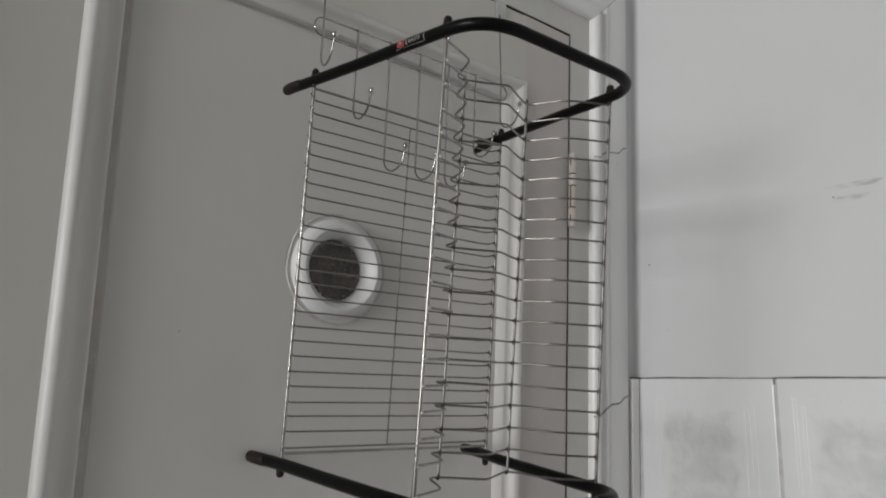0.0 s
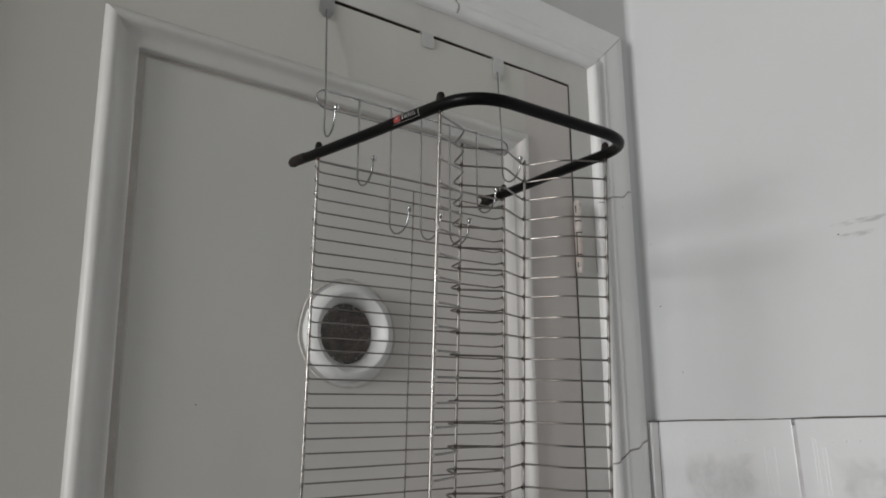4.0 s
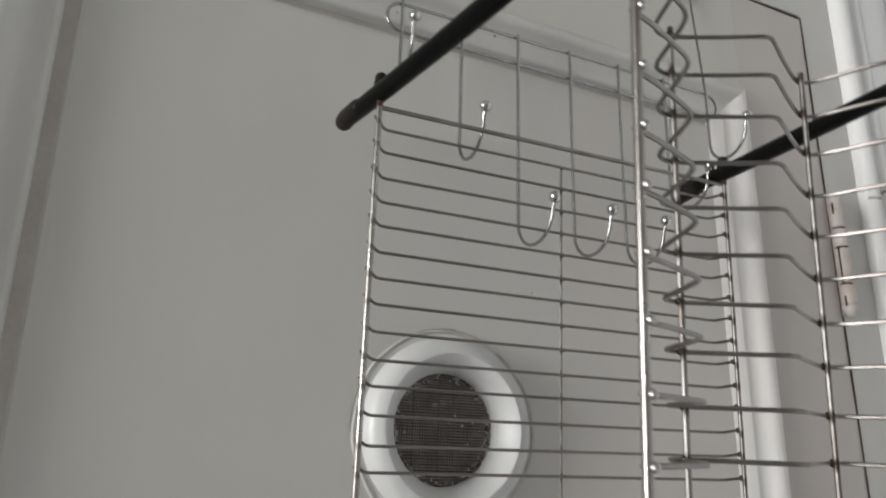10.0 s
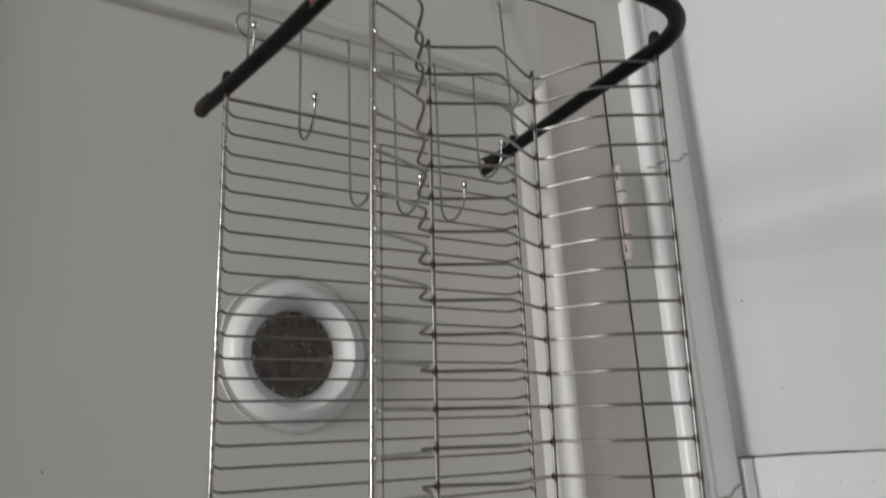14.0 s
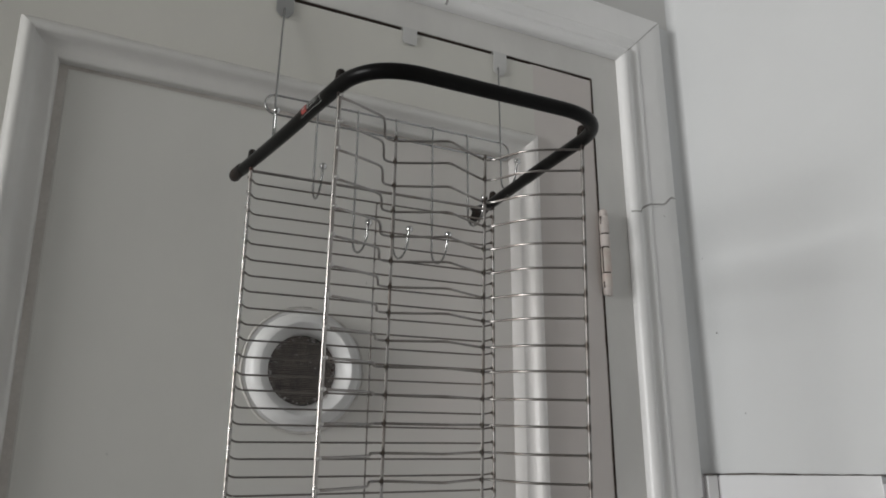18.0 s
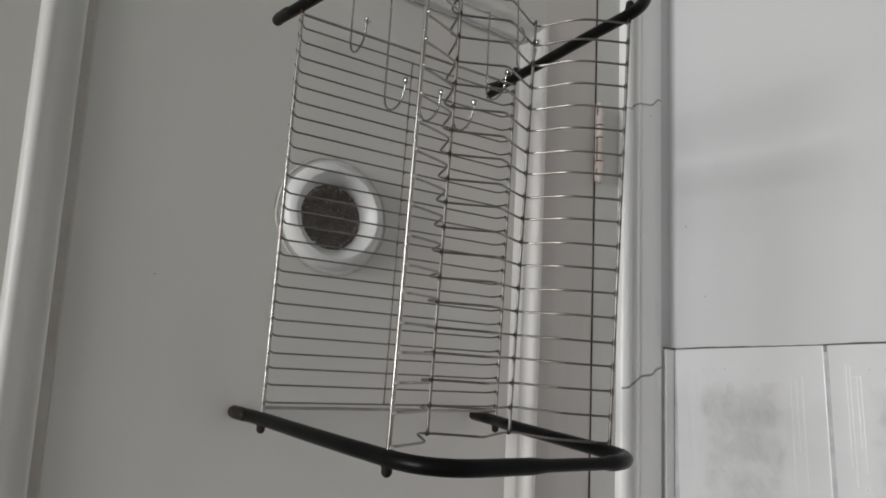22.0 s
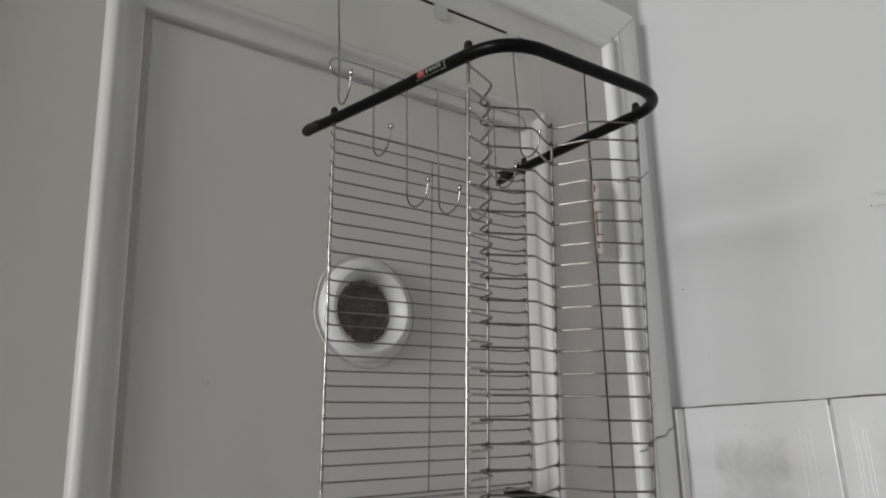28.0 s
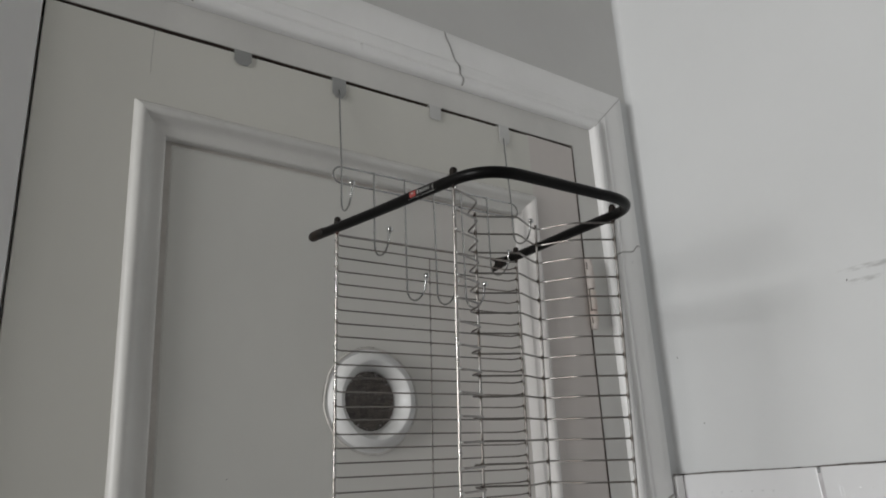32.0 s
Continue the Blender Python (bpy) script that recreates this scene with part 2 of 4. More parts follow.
HINGE_PINK = surface("overpainted_hinge_pink", (0.57, 0.475, 0.435), 0.42, var=0.14, fine=0.08, s1=70, s2=260, bump=0.6, bscale=200, bdist=0.001, tint=(0.60, 0.56, 0.51))
CRACK = surface("crack_in_paint", (0.47, 0.46, 0.45), 0.9, var=0.2, fine=0.2)
CREVICE = surface("grey_crevice", (0.33, 0.32, 0.30), 0.9, var=0.2, fine=0.2, s1=25)
# Darker brown for the panel joint: the moulding's shade put into the colour
GROOVE_SHADE = surface("brown_groove_shade", (0.52, 0.495, 0.465), 0.8, var=0.12, fine=0.12, s1=30, s2=300, tint=(0.44, 0.41, 0.38))
DARK_LINE = surface("dirty_joint", (0.17, 0.15, 0.14), 0.9, var=0.3, fine=0.3, s1=40)
GROUT = surface("grey_grout", (0.60, 0.585, 0.60), 0.8, var=0.10, fine=0.1, s1=40, s2=300, bump=0.5, bscale=300)
TILE = surface("white_glazed_tile", (0.725, 0.728, 0.74), 0.2, var=0.02, fine=0.01, s1=12, s2=60, bump=0.1, bscale=24, bdist=0.0008)
RED = surface("red_print", (0.32, 0.045, 0.038), 0.45, var=0.2, fine=0.2, s1=200, s2=900, tint=(0.15, 0.03, 0.028))
WHITE_PRINT = surface("white_print", (0.42, 0.42, 0.41), 0.45, var=0.2, fine=0.2, s1=300, s2=900)


def printed_tile():
    """Grey clouded print on the glazed field of a tile, uneven and fading out towards the field's edge."""
    m, nt, p = principled("clouded_grey_tile_print")
    L = nt.links.new

    def node(kind, **inputs):
        n = nt.nodes.new(kind)
        for key, value in inputs.items():
            n.inputs[key].default_value = value
        return n

    def calc(op, a, b):
        n = nt.nodes.new("ShaderNodeMath"); n.operation = op
        for i, v in enumerate((a, b)):
            if isinstance(v, (int, float)):
                n.inputs[i].default_value = v
            else:
                L(v, n.inputs[i])
        return n.outputs[0]
    tc = nt.nodes.new("ShaderNodeTexCoord")
    oi = nt.nodes.new("ShaderNodeObjectInfo")
    shift = nt.nodes.new("ShaderNodeVectorMath"); shift.operation = "ADD"
    L(tc.outputs["Object"], shift.inputs[0]); L(oi.outputs["Random"], shift.inputs[1])
    fine = node("ShaderNodeTexNoise", Scale=150, Detail=6)
    broad = node("ShaderNodeTexNoise", Scale=32, Detail=7, Distortion=0.7)
    L(shift.outputs[0], fine.inputs[0]); L(shift.outputs[0], broad.inputs[0])
    sep = nt.nodes.new("ShaderNodeSeparateXYZ")
    L(tc.outputs["Object"], sep.inputs[0])
    yc, zc, hy, hz = -0.093, -0.149, 0.057, 0.107
    ey = calc("SUBTRACT", hy, calc("ABSOLUTE", calc("SUBTRACT", sep.outputs[1], yc), 0.0))
    ez = calc("SUBTRACT", hz, calc("ABSOLUTE", calc("SUBTRACT", sep.outputs[2], zc), 0.0))
    fade = nt.nodes.new("ShaderNodeMapRange")
    fade.inputs[2].default_value = 0.016
    L(calc("ADD", calc("MINIMUM", ey, ez), calc("MULTIPLY", calc("SUBTRACT", broad.outputs[0], 0.5), 0.03)), fade.inputs[0])
    blot = nt.nodes.new("ShaderNodeMapRange")
    blot.inputs[1].default_value, blot.inputs[2].default_value = 0.36, 0.70
    L(calc("ADD", calc("MULTIPLY", broad.outputs[0], 0.75), calc("MULTIPLY", fine.outputs[0], 0.25)), blot.inputs[0])
    mix = nt.nodes.new("ShaderNodeMix"); mix.data_type = "RGBA"
    mix.inputs[6].default_value, mix.inputs[7].default_value = (0.72, 0.72, 0.727, 1), (0.555, 0.56, 0.57, 1)
    L(calc("MULTIPLY", calc("ADD", calc("MULTIPLY", blot.outputs[0], 0.8), 0.2), fade.outputs[0]), mix.inputs[0])
    L(mix.outputs[2], p.inputs["Base Color"])
    p.inputs["Roughness"].default_value = 0.24
    return m


TILE_PRINT = printed_tile()


def pinkish_panel():
    """Panel enamel tinted pinkish in clouds, more so towards the hinge side."""
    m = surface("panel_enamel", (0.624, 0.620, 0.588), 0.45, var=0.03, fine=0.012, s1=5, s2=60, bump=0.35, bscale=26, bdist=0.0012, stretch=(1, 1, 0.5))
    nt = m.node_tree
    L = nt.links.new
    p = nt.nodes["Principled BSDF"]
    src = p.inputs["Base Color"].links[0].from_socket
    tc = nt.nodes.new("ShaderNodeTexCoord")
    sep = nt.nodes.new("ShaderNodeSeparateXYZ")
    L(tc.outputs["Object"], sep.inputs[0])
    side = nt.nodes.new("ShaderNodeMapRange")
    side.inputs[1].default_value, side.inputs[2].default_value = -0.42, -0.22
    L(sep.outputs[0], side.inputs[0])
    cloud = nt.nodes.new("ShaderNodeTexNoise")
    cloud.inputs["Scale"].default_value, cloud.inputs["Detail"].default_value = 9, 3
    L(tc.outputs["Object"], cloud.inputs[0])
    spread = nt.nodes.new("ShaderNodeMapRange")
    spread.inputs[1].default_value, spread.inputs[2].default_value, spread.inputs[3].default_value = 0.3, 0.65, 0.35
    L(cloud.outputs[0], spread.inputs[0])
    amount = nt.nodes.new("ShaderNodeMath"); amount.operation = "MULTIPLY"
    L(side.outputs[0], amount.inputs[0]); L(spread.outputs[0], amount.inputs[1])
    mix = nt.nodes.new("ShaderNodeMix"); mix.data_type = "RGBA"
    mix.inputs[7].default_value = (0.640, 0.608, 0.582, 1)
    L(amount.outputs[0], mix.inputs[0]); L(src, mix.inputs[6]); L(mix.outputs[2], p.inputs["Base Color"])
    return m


PANEL_PAINT = pinkish_panel()


def stained_wall():
    """Painted plaster with a few dragged grey scuffs."""
    m = PLASTER.copy()
    m.name = "wall_plaster_scuffed"
    nt = m.node_tree
    L = nt.links.new
    p = nt.nodes["Principled BSDF"]
    src = p.inputs["Base Color"].links[0].from_socket
    tc = nt.nodes.new("ShaderNodeTexCoord")
    sep = nt.nodes.new("ShaderNodeSeparateXYZ")
    L(tc.outputs["Object"], sep.inputs[0])

    def band(y, z, wy, wz, slope):
        def math_(op, a, b):
            n = nt.nodes.new("ShaderNodeMath"); n.operation = op
            for i, s in enumerate((a, b)):
                if isinstance(s, (int, float)):
                    n.inputs[i].default_value = s
                else:
                    L(s, n.inputs[i])
            return n.outputs[0]
        dy = math_("SUBTRACT", sep.outputs[1], y)
        dz = math_("SUBTRACT", math_("SUBTRACT", sep.outputs[2], z), math_("MULTIPLY", dy, slope))
        ey, ez = math_("DIVIDE", dy, wy), math_("DIVIDE", dz, wz)
        q = math_("ADD", math_("MULTIPLY", ey, ey), math_("MULTIPLY", ez, ez))
        return math_("MAXIMUM", math_("SUBTRACT", 1.0, q), 0.0)
    nz = nt.nodes.new("ShaderNodeTexNoise")
    nz.inputs["Scale"].default_value, nz.inputs["Detail"].default_value = 170, 6
    mpn = nt.nodes.new("ShaderNodeMapping"); mpn.inputs["Scale"].default_value = (1, 0.35, 1)
    L(tc.outputs["Object"], mpn.inputs[0]); L(mpn.outputs[0], nz.inputs[0])
    mr = nt.nodes.new("ShaderNodeMapRange"); mr.inputs[1].default_value, mr.inputs[2].default_value = 0.42, 0.62
    L(nz.outputs[0], mr.inputs[0])
    for y, z, wy, wz, slope, k in ((-0.325, 1.7685, 0.048, 0.0042, 0.02, 0.8), (-0.306, 1.7530, 0.036, 0.0042, -0.03, 0.8), (-0.372, 1.7655, 0.022, 0.0030, -0.1, 0.6)):
        f = nt.nodes.new("ShaderNodeMath"); f.operation = "MULTIPLY"
        L(band(y, z, wy, wz, slope), f.inputs[0]); L(mr.outputs[0], f.inputs[1])
        g = nt.nodes.new("ShaderNodeMath"); g.operation = "MULTIPLY"; g.inputs[1].default_value = k
        L(f.outputs[0], g.inputs[0])
        mix = nt.nodes.new("ShaderNodeMix"); mix.data_type = "RGBA"
        mix.inputs[7].default_value = (0.34, 0.34, 0.34, 1)
        L(g.outputs[0], mix.inputs[0]); L(src, mix.inputs[6])
        src = mix.outputs[2]
    L(src, p.inputs["Base Color"])
    return m


for _m, _v in ((BLACK, 0.10), (WORN_BLACK, 0.13)):
    _m.node_tree.nodes["Principled BSDF"].inputs["Specular IOR Level"].default_value = _v
WALL_EAST_PAINT = stained_wall()


# ---------------------------------------------------------------- mesh helpers
def mesh_of(bm, material, smooth=False):
    me = bpy.data.meshes.new("mesh")
    bmesh.ops.recalc_face_normals(bm, faces=bm.faces)
    bm.to_mesh(me)
    bm.free()
    for mt in (material if isinstance(material, (list, tuple)) else [material]):
        me.materials.append(mt)
    if smooth:
        me.polygons.foreach_set("use_smooth", [True] * len(me.polygons))
        me.set_sharp_from_angle(angle=radians(42))
    return me


def part(name, bm, material, parent=None, label="", smooth=True):
    me = bm if isinstance(bm, bpy.types.Mesh) else mesh_of(bm, material, smooth)
    ob = new(name, me)
    ob.parent = parent
    if label:
        tagged(ob, label)
    return ob


def thing(name, origin, label, category, group="", kind=""):
    e = new(name)
    e.empty_display_size = 0.05
    e.matrix_world = origin if isinstance(origin, Matrix) else Matrix.Translation(origin)
    tagged(e, label, category, group, kind)
    return e


def box(bm, x0, x1, y0, y1, z0, z1, bevel=0.0, segs=2, mat=0):
    vs = [bm.verts.new((x, y, z)) for x in (x0, x1) for y in (y0, y1) for z in (z0, z1)]
    fs = [bm.faces.new([vs[i] for i in q]) for q in ((0, 1, 3, 2), (4, 6, 7, 5), (0, 4, 5, 1), (2, 3, 7, 6), (0, 2, 6, 4), (1, 5, 7, 3))]
    for f in fs:
        f.material_index = mat
    if bevel:
        es = list({e for f in fs for e in f.edges})
        bmesh.ops.bevel(bm, geom=es, offset=bevel, segments=segs, affect="EDGES", profile=0.6)
    return bm


def boxes(*specs, bevel=0.0):
    bm = bmesh.new()
    for s in specs:
        box(bm, *s, bevel=bevel)
    return bm


def spline(points, per=6):
    """A smooth line through the points."""
    P = [Vector(p) for p in points]
    P = [P[0] * 2 - P[1]] + P + [P[-1] * 2 - P[-2]]
    out = []
    for i in range(1, len(P) - 2):
        a, b, c, d = P[i - 1:i + 3]
        for k in range(per):
            t = k / per
            out.append(0.5 * (2 * b + (c - a) * t + (2 * a - 5 * b + 4 * c - d) * t * t + (3 * b - a - 3 * c + d) * t ** 3))
    out.append(P[-2])
    return out


def rounded(points, radius, steps=6):
    """The same corners, each turned through an arc."""
    P = [Vector(p) for p in points]
    out = [P[0]]
    for a, b, c in zip(P, P[1:], P[2:]):
        d1, d2 = (a - b), (c - b)
        r = min(radius, d1.length * 0.48, d2.length * 0.48)
        p, q = b + d1.normalized() * r, b + d2.normalized() * r
        for k in range(steps + 1):
            t = k / steps
            out.append(p * (1 - t) ** 2 + b * 2 * t * (1 - t) + q * t * t)
    out.append(P[-1])
    return out


def sweep(bm, points, radius, sides=8, closed=False, mat=0, dome=False):
    """A round bar along a line; radius: a number, or a function of the way from 0 to 1."""
    P = [Vector(p) for p in points]
    n = len(P)
    rad = radius if callable(radius) else (lambda s: radius)
    if dome and not closed:
        r0, r1 = rad(0), rad(1)
        t0, t1 = (P[0] - P[1]).normalized(), (P[-1] - P[-2]).normalized()
        head = [(P[0] + t0 * r0 * math.sin(a), r0 * math.cos(a)) for a in (1.35, 0.95, 0.5)]
        tail = [(P[-1] + t1 * r1 * math.sin(a), r1 * math.cos(a)) for a in (0.5, 0.95, 1.35)]
    else:
        head = tail = []
    Q = [p for p, _ in head] + P + [p for p, _ in tail]
    R = [r for _, r in head] + [rad(i / max(1, n - 1)) for i in range(n)] + [r for _, r in tail]
    m = len(Q)
    rings = []
    up = None
    for i in range(m):
        if closed:
            t = (Q[(i + 1) % m] - Q[i - 1]).normalized()
        else:
            t = (Q[min(i + 1, m - 1)] - Q[max(i - 1, 0)]).normalized()
        if up is None:
            up = t.orthogonal().normalized()
        up = (up - t * up.dot(t)).normalized()
        side = t.cross(up)
        rings.append([bm.verts.new(Q[i] + (up * math.cos(2 * math.pi * k / sides) + side * math.sin(2 * math.pi * k / sides)) * R[i]) for k in range(sides)])
    for i in range(m if closed else m - 1):
        a, b = rings[i], rings[(i + 1) % m]
        for k in range(sides):
            f = bm.faces.new((a[k], a[(k + 1) % sides], b[(k + 1) % sides], b[k]))
            f.material_index = mat
    if not closed:
        for r in (rings[0], rings[-1]):
            bm.faces.new(r).material_index = mat
    return bm


def bar(points, radius, sides=8, **k):
    return sweep(bmesh.new(), points, radius, sides, **k)


def lathe(profile, sides=64, axis_at=(0, 0, 0)):
    """A ring turned about the y axis from (radius, y) pairs."""
    bm = bmesh.new()
    c = Vector(axis_at)
    rings = [[bm.verts.new(c + Vector((r * math.cos(2 * math.pi * k / sides), y, r * math.sin(2 * math.pi * k / sides)))) for k in range(sides)] for r, y in profile]
    for a, b in zip(rings, rings[1:]):
        for k in range(sides):
            bm.faces.new((a[k], a[(k + 1) % sides], b[(k + 1) % sides], b[k]))
    return bm


def ball_mesh(r, seg=16):
    bm = bmesh.new()
    bmesh.ops.create_uvsphere(bm, u_segments=seg, v_segments=seg // 2 + 2, radius=r)
    return bm


def ribbon(points, width, rnd, lift=(0, 0, 0), normal=(0, -1, 0)):
    """A thin uneven crack line that lies on a surface."""
    bm = bmesh.new()
    nrm = Vector(normal)
    pts = spline(points, 5)
    prev = None
    for i, p in enumerate(pts):
        t = (pts[min(i + 1, len(pts) - 1)] - pts[max(i - 1, 0)]).normalized()
        s = t.cross(nrm).normalized() * width * rnd.uniform(0.38, 0.6)
        j = Vector((rnd.uniform(-1, 1), rnd.uniform(-1, 1), rnd.uniform(-1, 1))) * width * 0.12
        j -= nrm * j.dot(nrm)
        q = p + j + Vector(lift)
        cur = [bm.verts.new(q - s), bm.verts.new(q + nrm * 0.00025), bm.verts.new(q + s)]
        if prev:
            bm.faces.new((prev[0], prev[1], cur[1], cur[0]))
            bm.faces.new((prev[1], prev[2], cur[2], cur[1]))
        prev = cur
    return bm


def profile_run(profile, p0, p1, outward, front, cut0=0.0, cut1=0.0):
    """A moulding: (across, proud) pairs swept from p0 to p1; ends cut to a mitre by cut0, cut1 metres per metre across."""
    bm = bmesh.new()
    p0, p1, o, f = Vector(p0), Vector(p1), Vector(outward), Vector(front)
    t = (p1 - p0).normalized()
    ends = []
    for base, cut in ((p0, cut0), (p1, cut1)):
        ends.append([bm.verts.new(base + o * a + f * h + t * (cut * a)) for a, h in profile])
    n = len(profile)
    for i in range(n - 1):
        bm.faces.new((ends[0][i], ends[0][i + 1], ends[1][i + 1], ends[1][i]))
    back = min(h for _, h in profile) - 0.004
    lid = []
    for base, cut in ((p0, cut0), (p1, cut1)):
        lid.append([bm.verts.new(base + o * a + f * back + t * (cut * a)) for a in (profile[0][0], profile[-1][0])])
    bm.faces.new((lid[0][0], lid[1][0], ends[1][0], ends[0][0]))
    bm.faces.new((lid[0][1], ends[0][-1], ends[1][-1], lid[1][1]))
    bm.faces.new((lid[0][0], lid[0][1], lid[1][1], lid[1][0]))
    for e, l in zip(ends, lid):
        bm.faces.new([l[0], *e, l[1]])
    return bm


# ---------------------------------------------------------------- the room
WALL_X = 0.157          # plaster of the wall beside the door
DOOR_L, DOOR_R, DOOR_T = -0.7296, -0.0018, 2.0272


def structure(name, bm, material, label, category, smooth=False):
    return tagged(part(name, bm, material, None, "", smooth), label, category, "", "structure")


def north_wall():
    """The wall round the door; its narrow strip in the corner has the white of the next wall."""
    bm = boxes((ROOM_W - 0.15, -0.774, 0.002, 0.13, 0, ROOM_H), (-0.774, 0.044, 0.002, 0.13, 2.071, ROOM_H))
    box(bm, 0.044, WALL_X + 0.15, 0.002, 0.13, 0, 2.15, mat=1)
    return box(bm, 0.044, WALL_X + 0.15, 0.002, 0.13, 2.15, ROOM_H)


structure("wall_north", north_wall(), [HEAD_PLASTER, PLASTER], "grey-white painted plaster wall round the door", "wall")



def east_wall():
    """The wall with a soft, hand-plastered inner corner."""
    bm = boxes((WALL_X, WALL_X + 0.15, ROOM_S, 0.002, 0, ROOM_H))
    r = 0.011
    arc = [(WALL_X - r + r * math.sin(a) + 0.0002, 0.002 - r + r * math.cos(a) + 0.0002) for a in [math.pi / 2 * k / 6 for k in range(7)]]
    cols = [[bm.verts.new((x, y, z)) for z in (TILE_TOP, ROOM_H)] for x, y in arc + [(WALL_X + 0.004, 0.006)]]
    for a, b in zip(cols, cols[1:] + cols[:1]):
        bm.faces.new((a[0], b[0], b[1], a[1]))
    for k in (0, 1):
        bm.faces.new([c[k] for c in cols])
    return bm


TILE_TOP = 1.5295
structure("wall_east", east_wall(), WALL_EAST_PAINT,
          "white painted plaster wall with faint grey scuffs", "wall", smooth=True)
structure("wall_south", boxes((ROOM_W - 0.15, WALL_X + 0.15, ROOM_S - 0.15, ROOM_S, 0, ROOM_H)), ROOM_PAINT, "plain painted wall facing the door", "wall")
(WA, WB, _), (WC, WD, _) = LIGHTS
structure("wall_west", boxes((ROOM_W - 0.15, ROOM_W, ROOM_S, WIN_Y0, 0, ROOM_H), (ROOM_W - 0.15, ROOM_W, WIN_Y1, 0.002, 0, ROOM_H),
                             (ROOM_W - 0.15, ROOM_W, WIN_Y0, WIN_Y1, 0, WA), (ROOM_W - 0.15, ROOM_W, WIN_Y0, WIN_Y1, WB, WC),
                             (ROOM_W - 0.15, ROOM_W, WIN_Y0, WIN_Y1, WD, ROOM_H)),
          ROOM_PAINT, "plain painted wall with two window openings", "wall")
structure("floor", boxes((ROOM_W - 0.15, WALL_X + 0.15, ROOM_S - 0.15, 0.13, -0.1, 0)), FLOOR_TILE, "dull brown-grey stone floor", "floor")
structure("ceiling", boxes((ROOM_W - 0.15, WALL_X + 0.15, ROOM_S - 0.15, 0.13, ROOM_H, ROOM_H + 0.1)), CEIL_PAINT, "plain white ceiling", "ceiling")

# ---- door frame and architrave
frame_ob = thing("door_frame", (0, 0, 0), "off-white enamelled wooden door frame with a cracked architrave", "door frame", kind="structure")
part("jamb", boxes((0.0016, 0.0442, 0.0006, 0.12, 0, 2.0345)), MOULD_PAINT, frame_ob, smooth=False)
EDGE_LEAN = 0.0172                                            # the free edge of the door and its jamb lean a little


def free_edge(z):
    return DOOR_L + EDGE_LEAN * (2.015 - z)


def leaning_slab(x0, x1, y0, y1, z1, bevel=0.0):
    """An upright slab from x0 to x1 off the free edge of the door, leaning with it."""
    bm = bmesh.new()
    low, high = [(free_edge(z) + x0, free_edge(z) + x1) for z in (0.0, z1)]
    vs = [bm.verts.new((x, y, z)) for x, z in ((low[0], 0.0), (low[1], 0.0), (high[1], z1), (high[0], z1)) for y in (y0, y1)]
    for q in ((0, 2, 4, 6), (1, 7, 5, 3), (0, 1, 3, 2), (2, 3, 5, 4), (4, 5, 7, 6), (6, 7, 1, 0)):
        bm.faces.new([vs[i] for i in q])
    if bevel:
        edge = bm.edges.get((vs[2], vs[4]))
        bmesh.ops.bevel(bm, geom=[edge], offset=bevel, segments=3, affect="EDGES", profile=0.5)
    return bm


part("jamb", leaning_slab(-0.0750, -0.0025, 0.0005, 0.12, 2.032, 0.0018), TRIM_PAINT, frame_ob, smooth=False)


def head_rail():
    bm = bmesh.new()
    vs = [bm.verts.new((x, y, z)) for x, z in ((-0.7742, 2.0195), (0.0442, 2.0335), (0.0442, 2.0712), (-0.7742, 2.0712)) for y in (0.0008, 0.12)]
    for q in ((0, 2, 4, 6), (1, 7, 5, 3), (0, 1, 3, 2), (2, 3, 5, 4), (4, 5, 7, 6), (6, 7, 1, 0)):
        bm.faces.new([vs[i] for i in q])
    return bm


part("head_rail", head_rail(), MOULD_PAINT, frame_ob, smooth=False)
part("rebate", boxes((0.0010, 0.0018, 0.0009, 0.0405, 0, 2.0315)), UNPAINTED, frame_ob, "bare dark wood inside the gap", smooth=False)
part("rebate", leaning_slab(-0.0027, -0.0018, 0.0024, 0.0405, 2.0195), UNPAINTED, frame_ob, "bare dark wood inside the gap", smooth=False)


def head_rebate():
    bm = bmesh.new()
    vs = [bm.verts.new((x, y, z)) for x, z in ((-0.7301, 2.0194), (0.0011, 2.0320), (0.0011, 2.0330), (-0.7301, 2.0204)) for y in (0.0022, 0.0405)]
    for q in ((0, 2, 4, 6), (1, 7, 5, 3), (0, 1, 3, 2), (2, 3, 5, 4), (4, 5, 7, 6), (6, 7, 1, 0)):
        bm.faces.new([vs[i] for i in q])
    return bm


part("rebate", head_rebate(), UNPAINTED, frame_ob, "bare dark wood inside the gap", smooth=False)
part("door_stop", boxes((-0.014, 0.0016, 0.041, 0.06, 0, 2.0), (-0.7306, 0.0016, 0.041, 0.06, 1.985, 2.019)), TRIM_PAINT, frame_ob)
part("door_stop", leaning_slab(-0.0025, 0.014, 0.041, 0.06, 1.985), TRIM_PAINT, frame_ob, smooth=False)

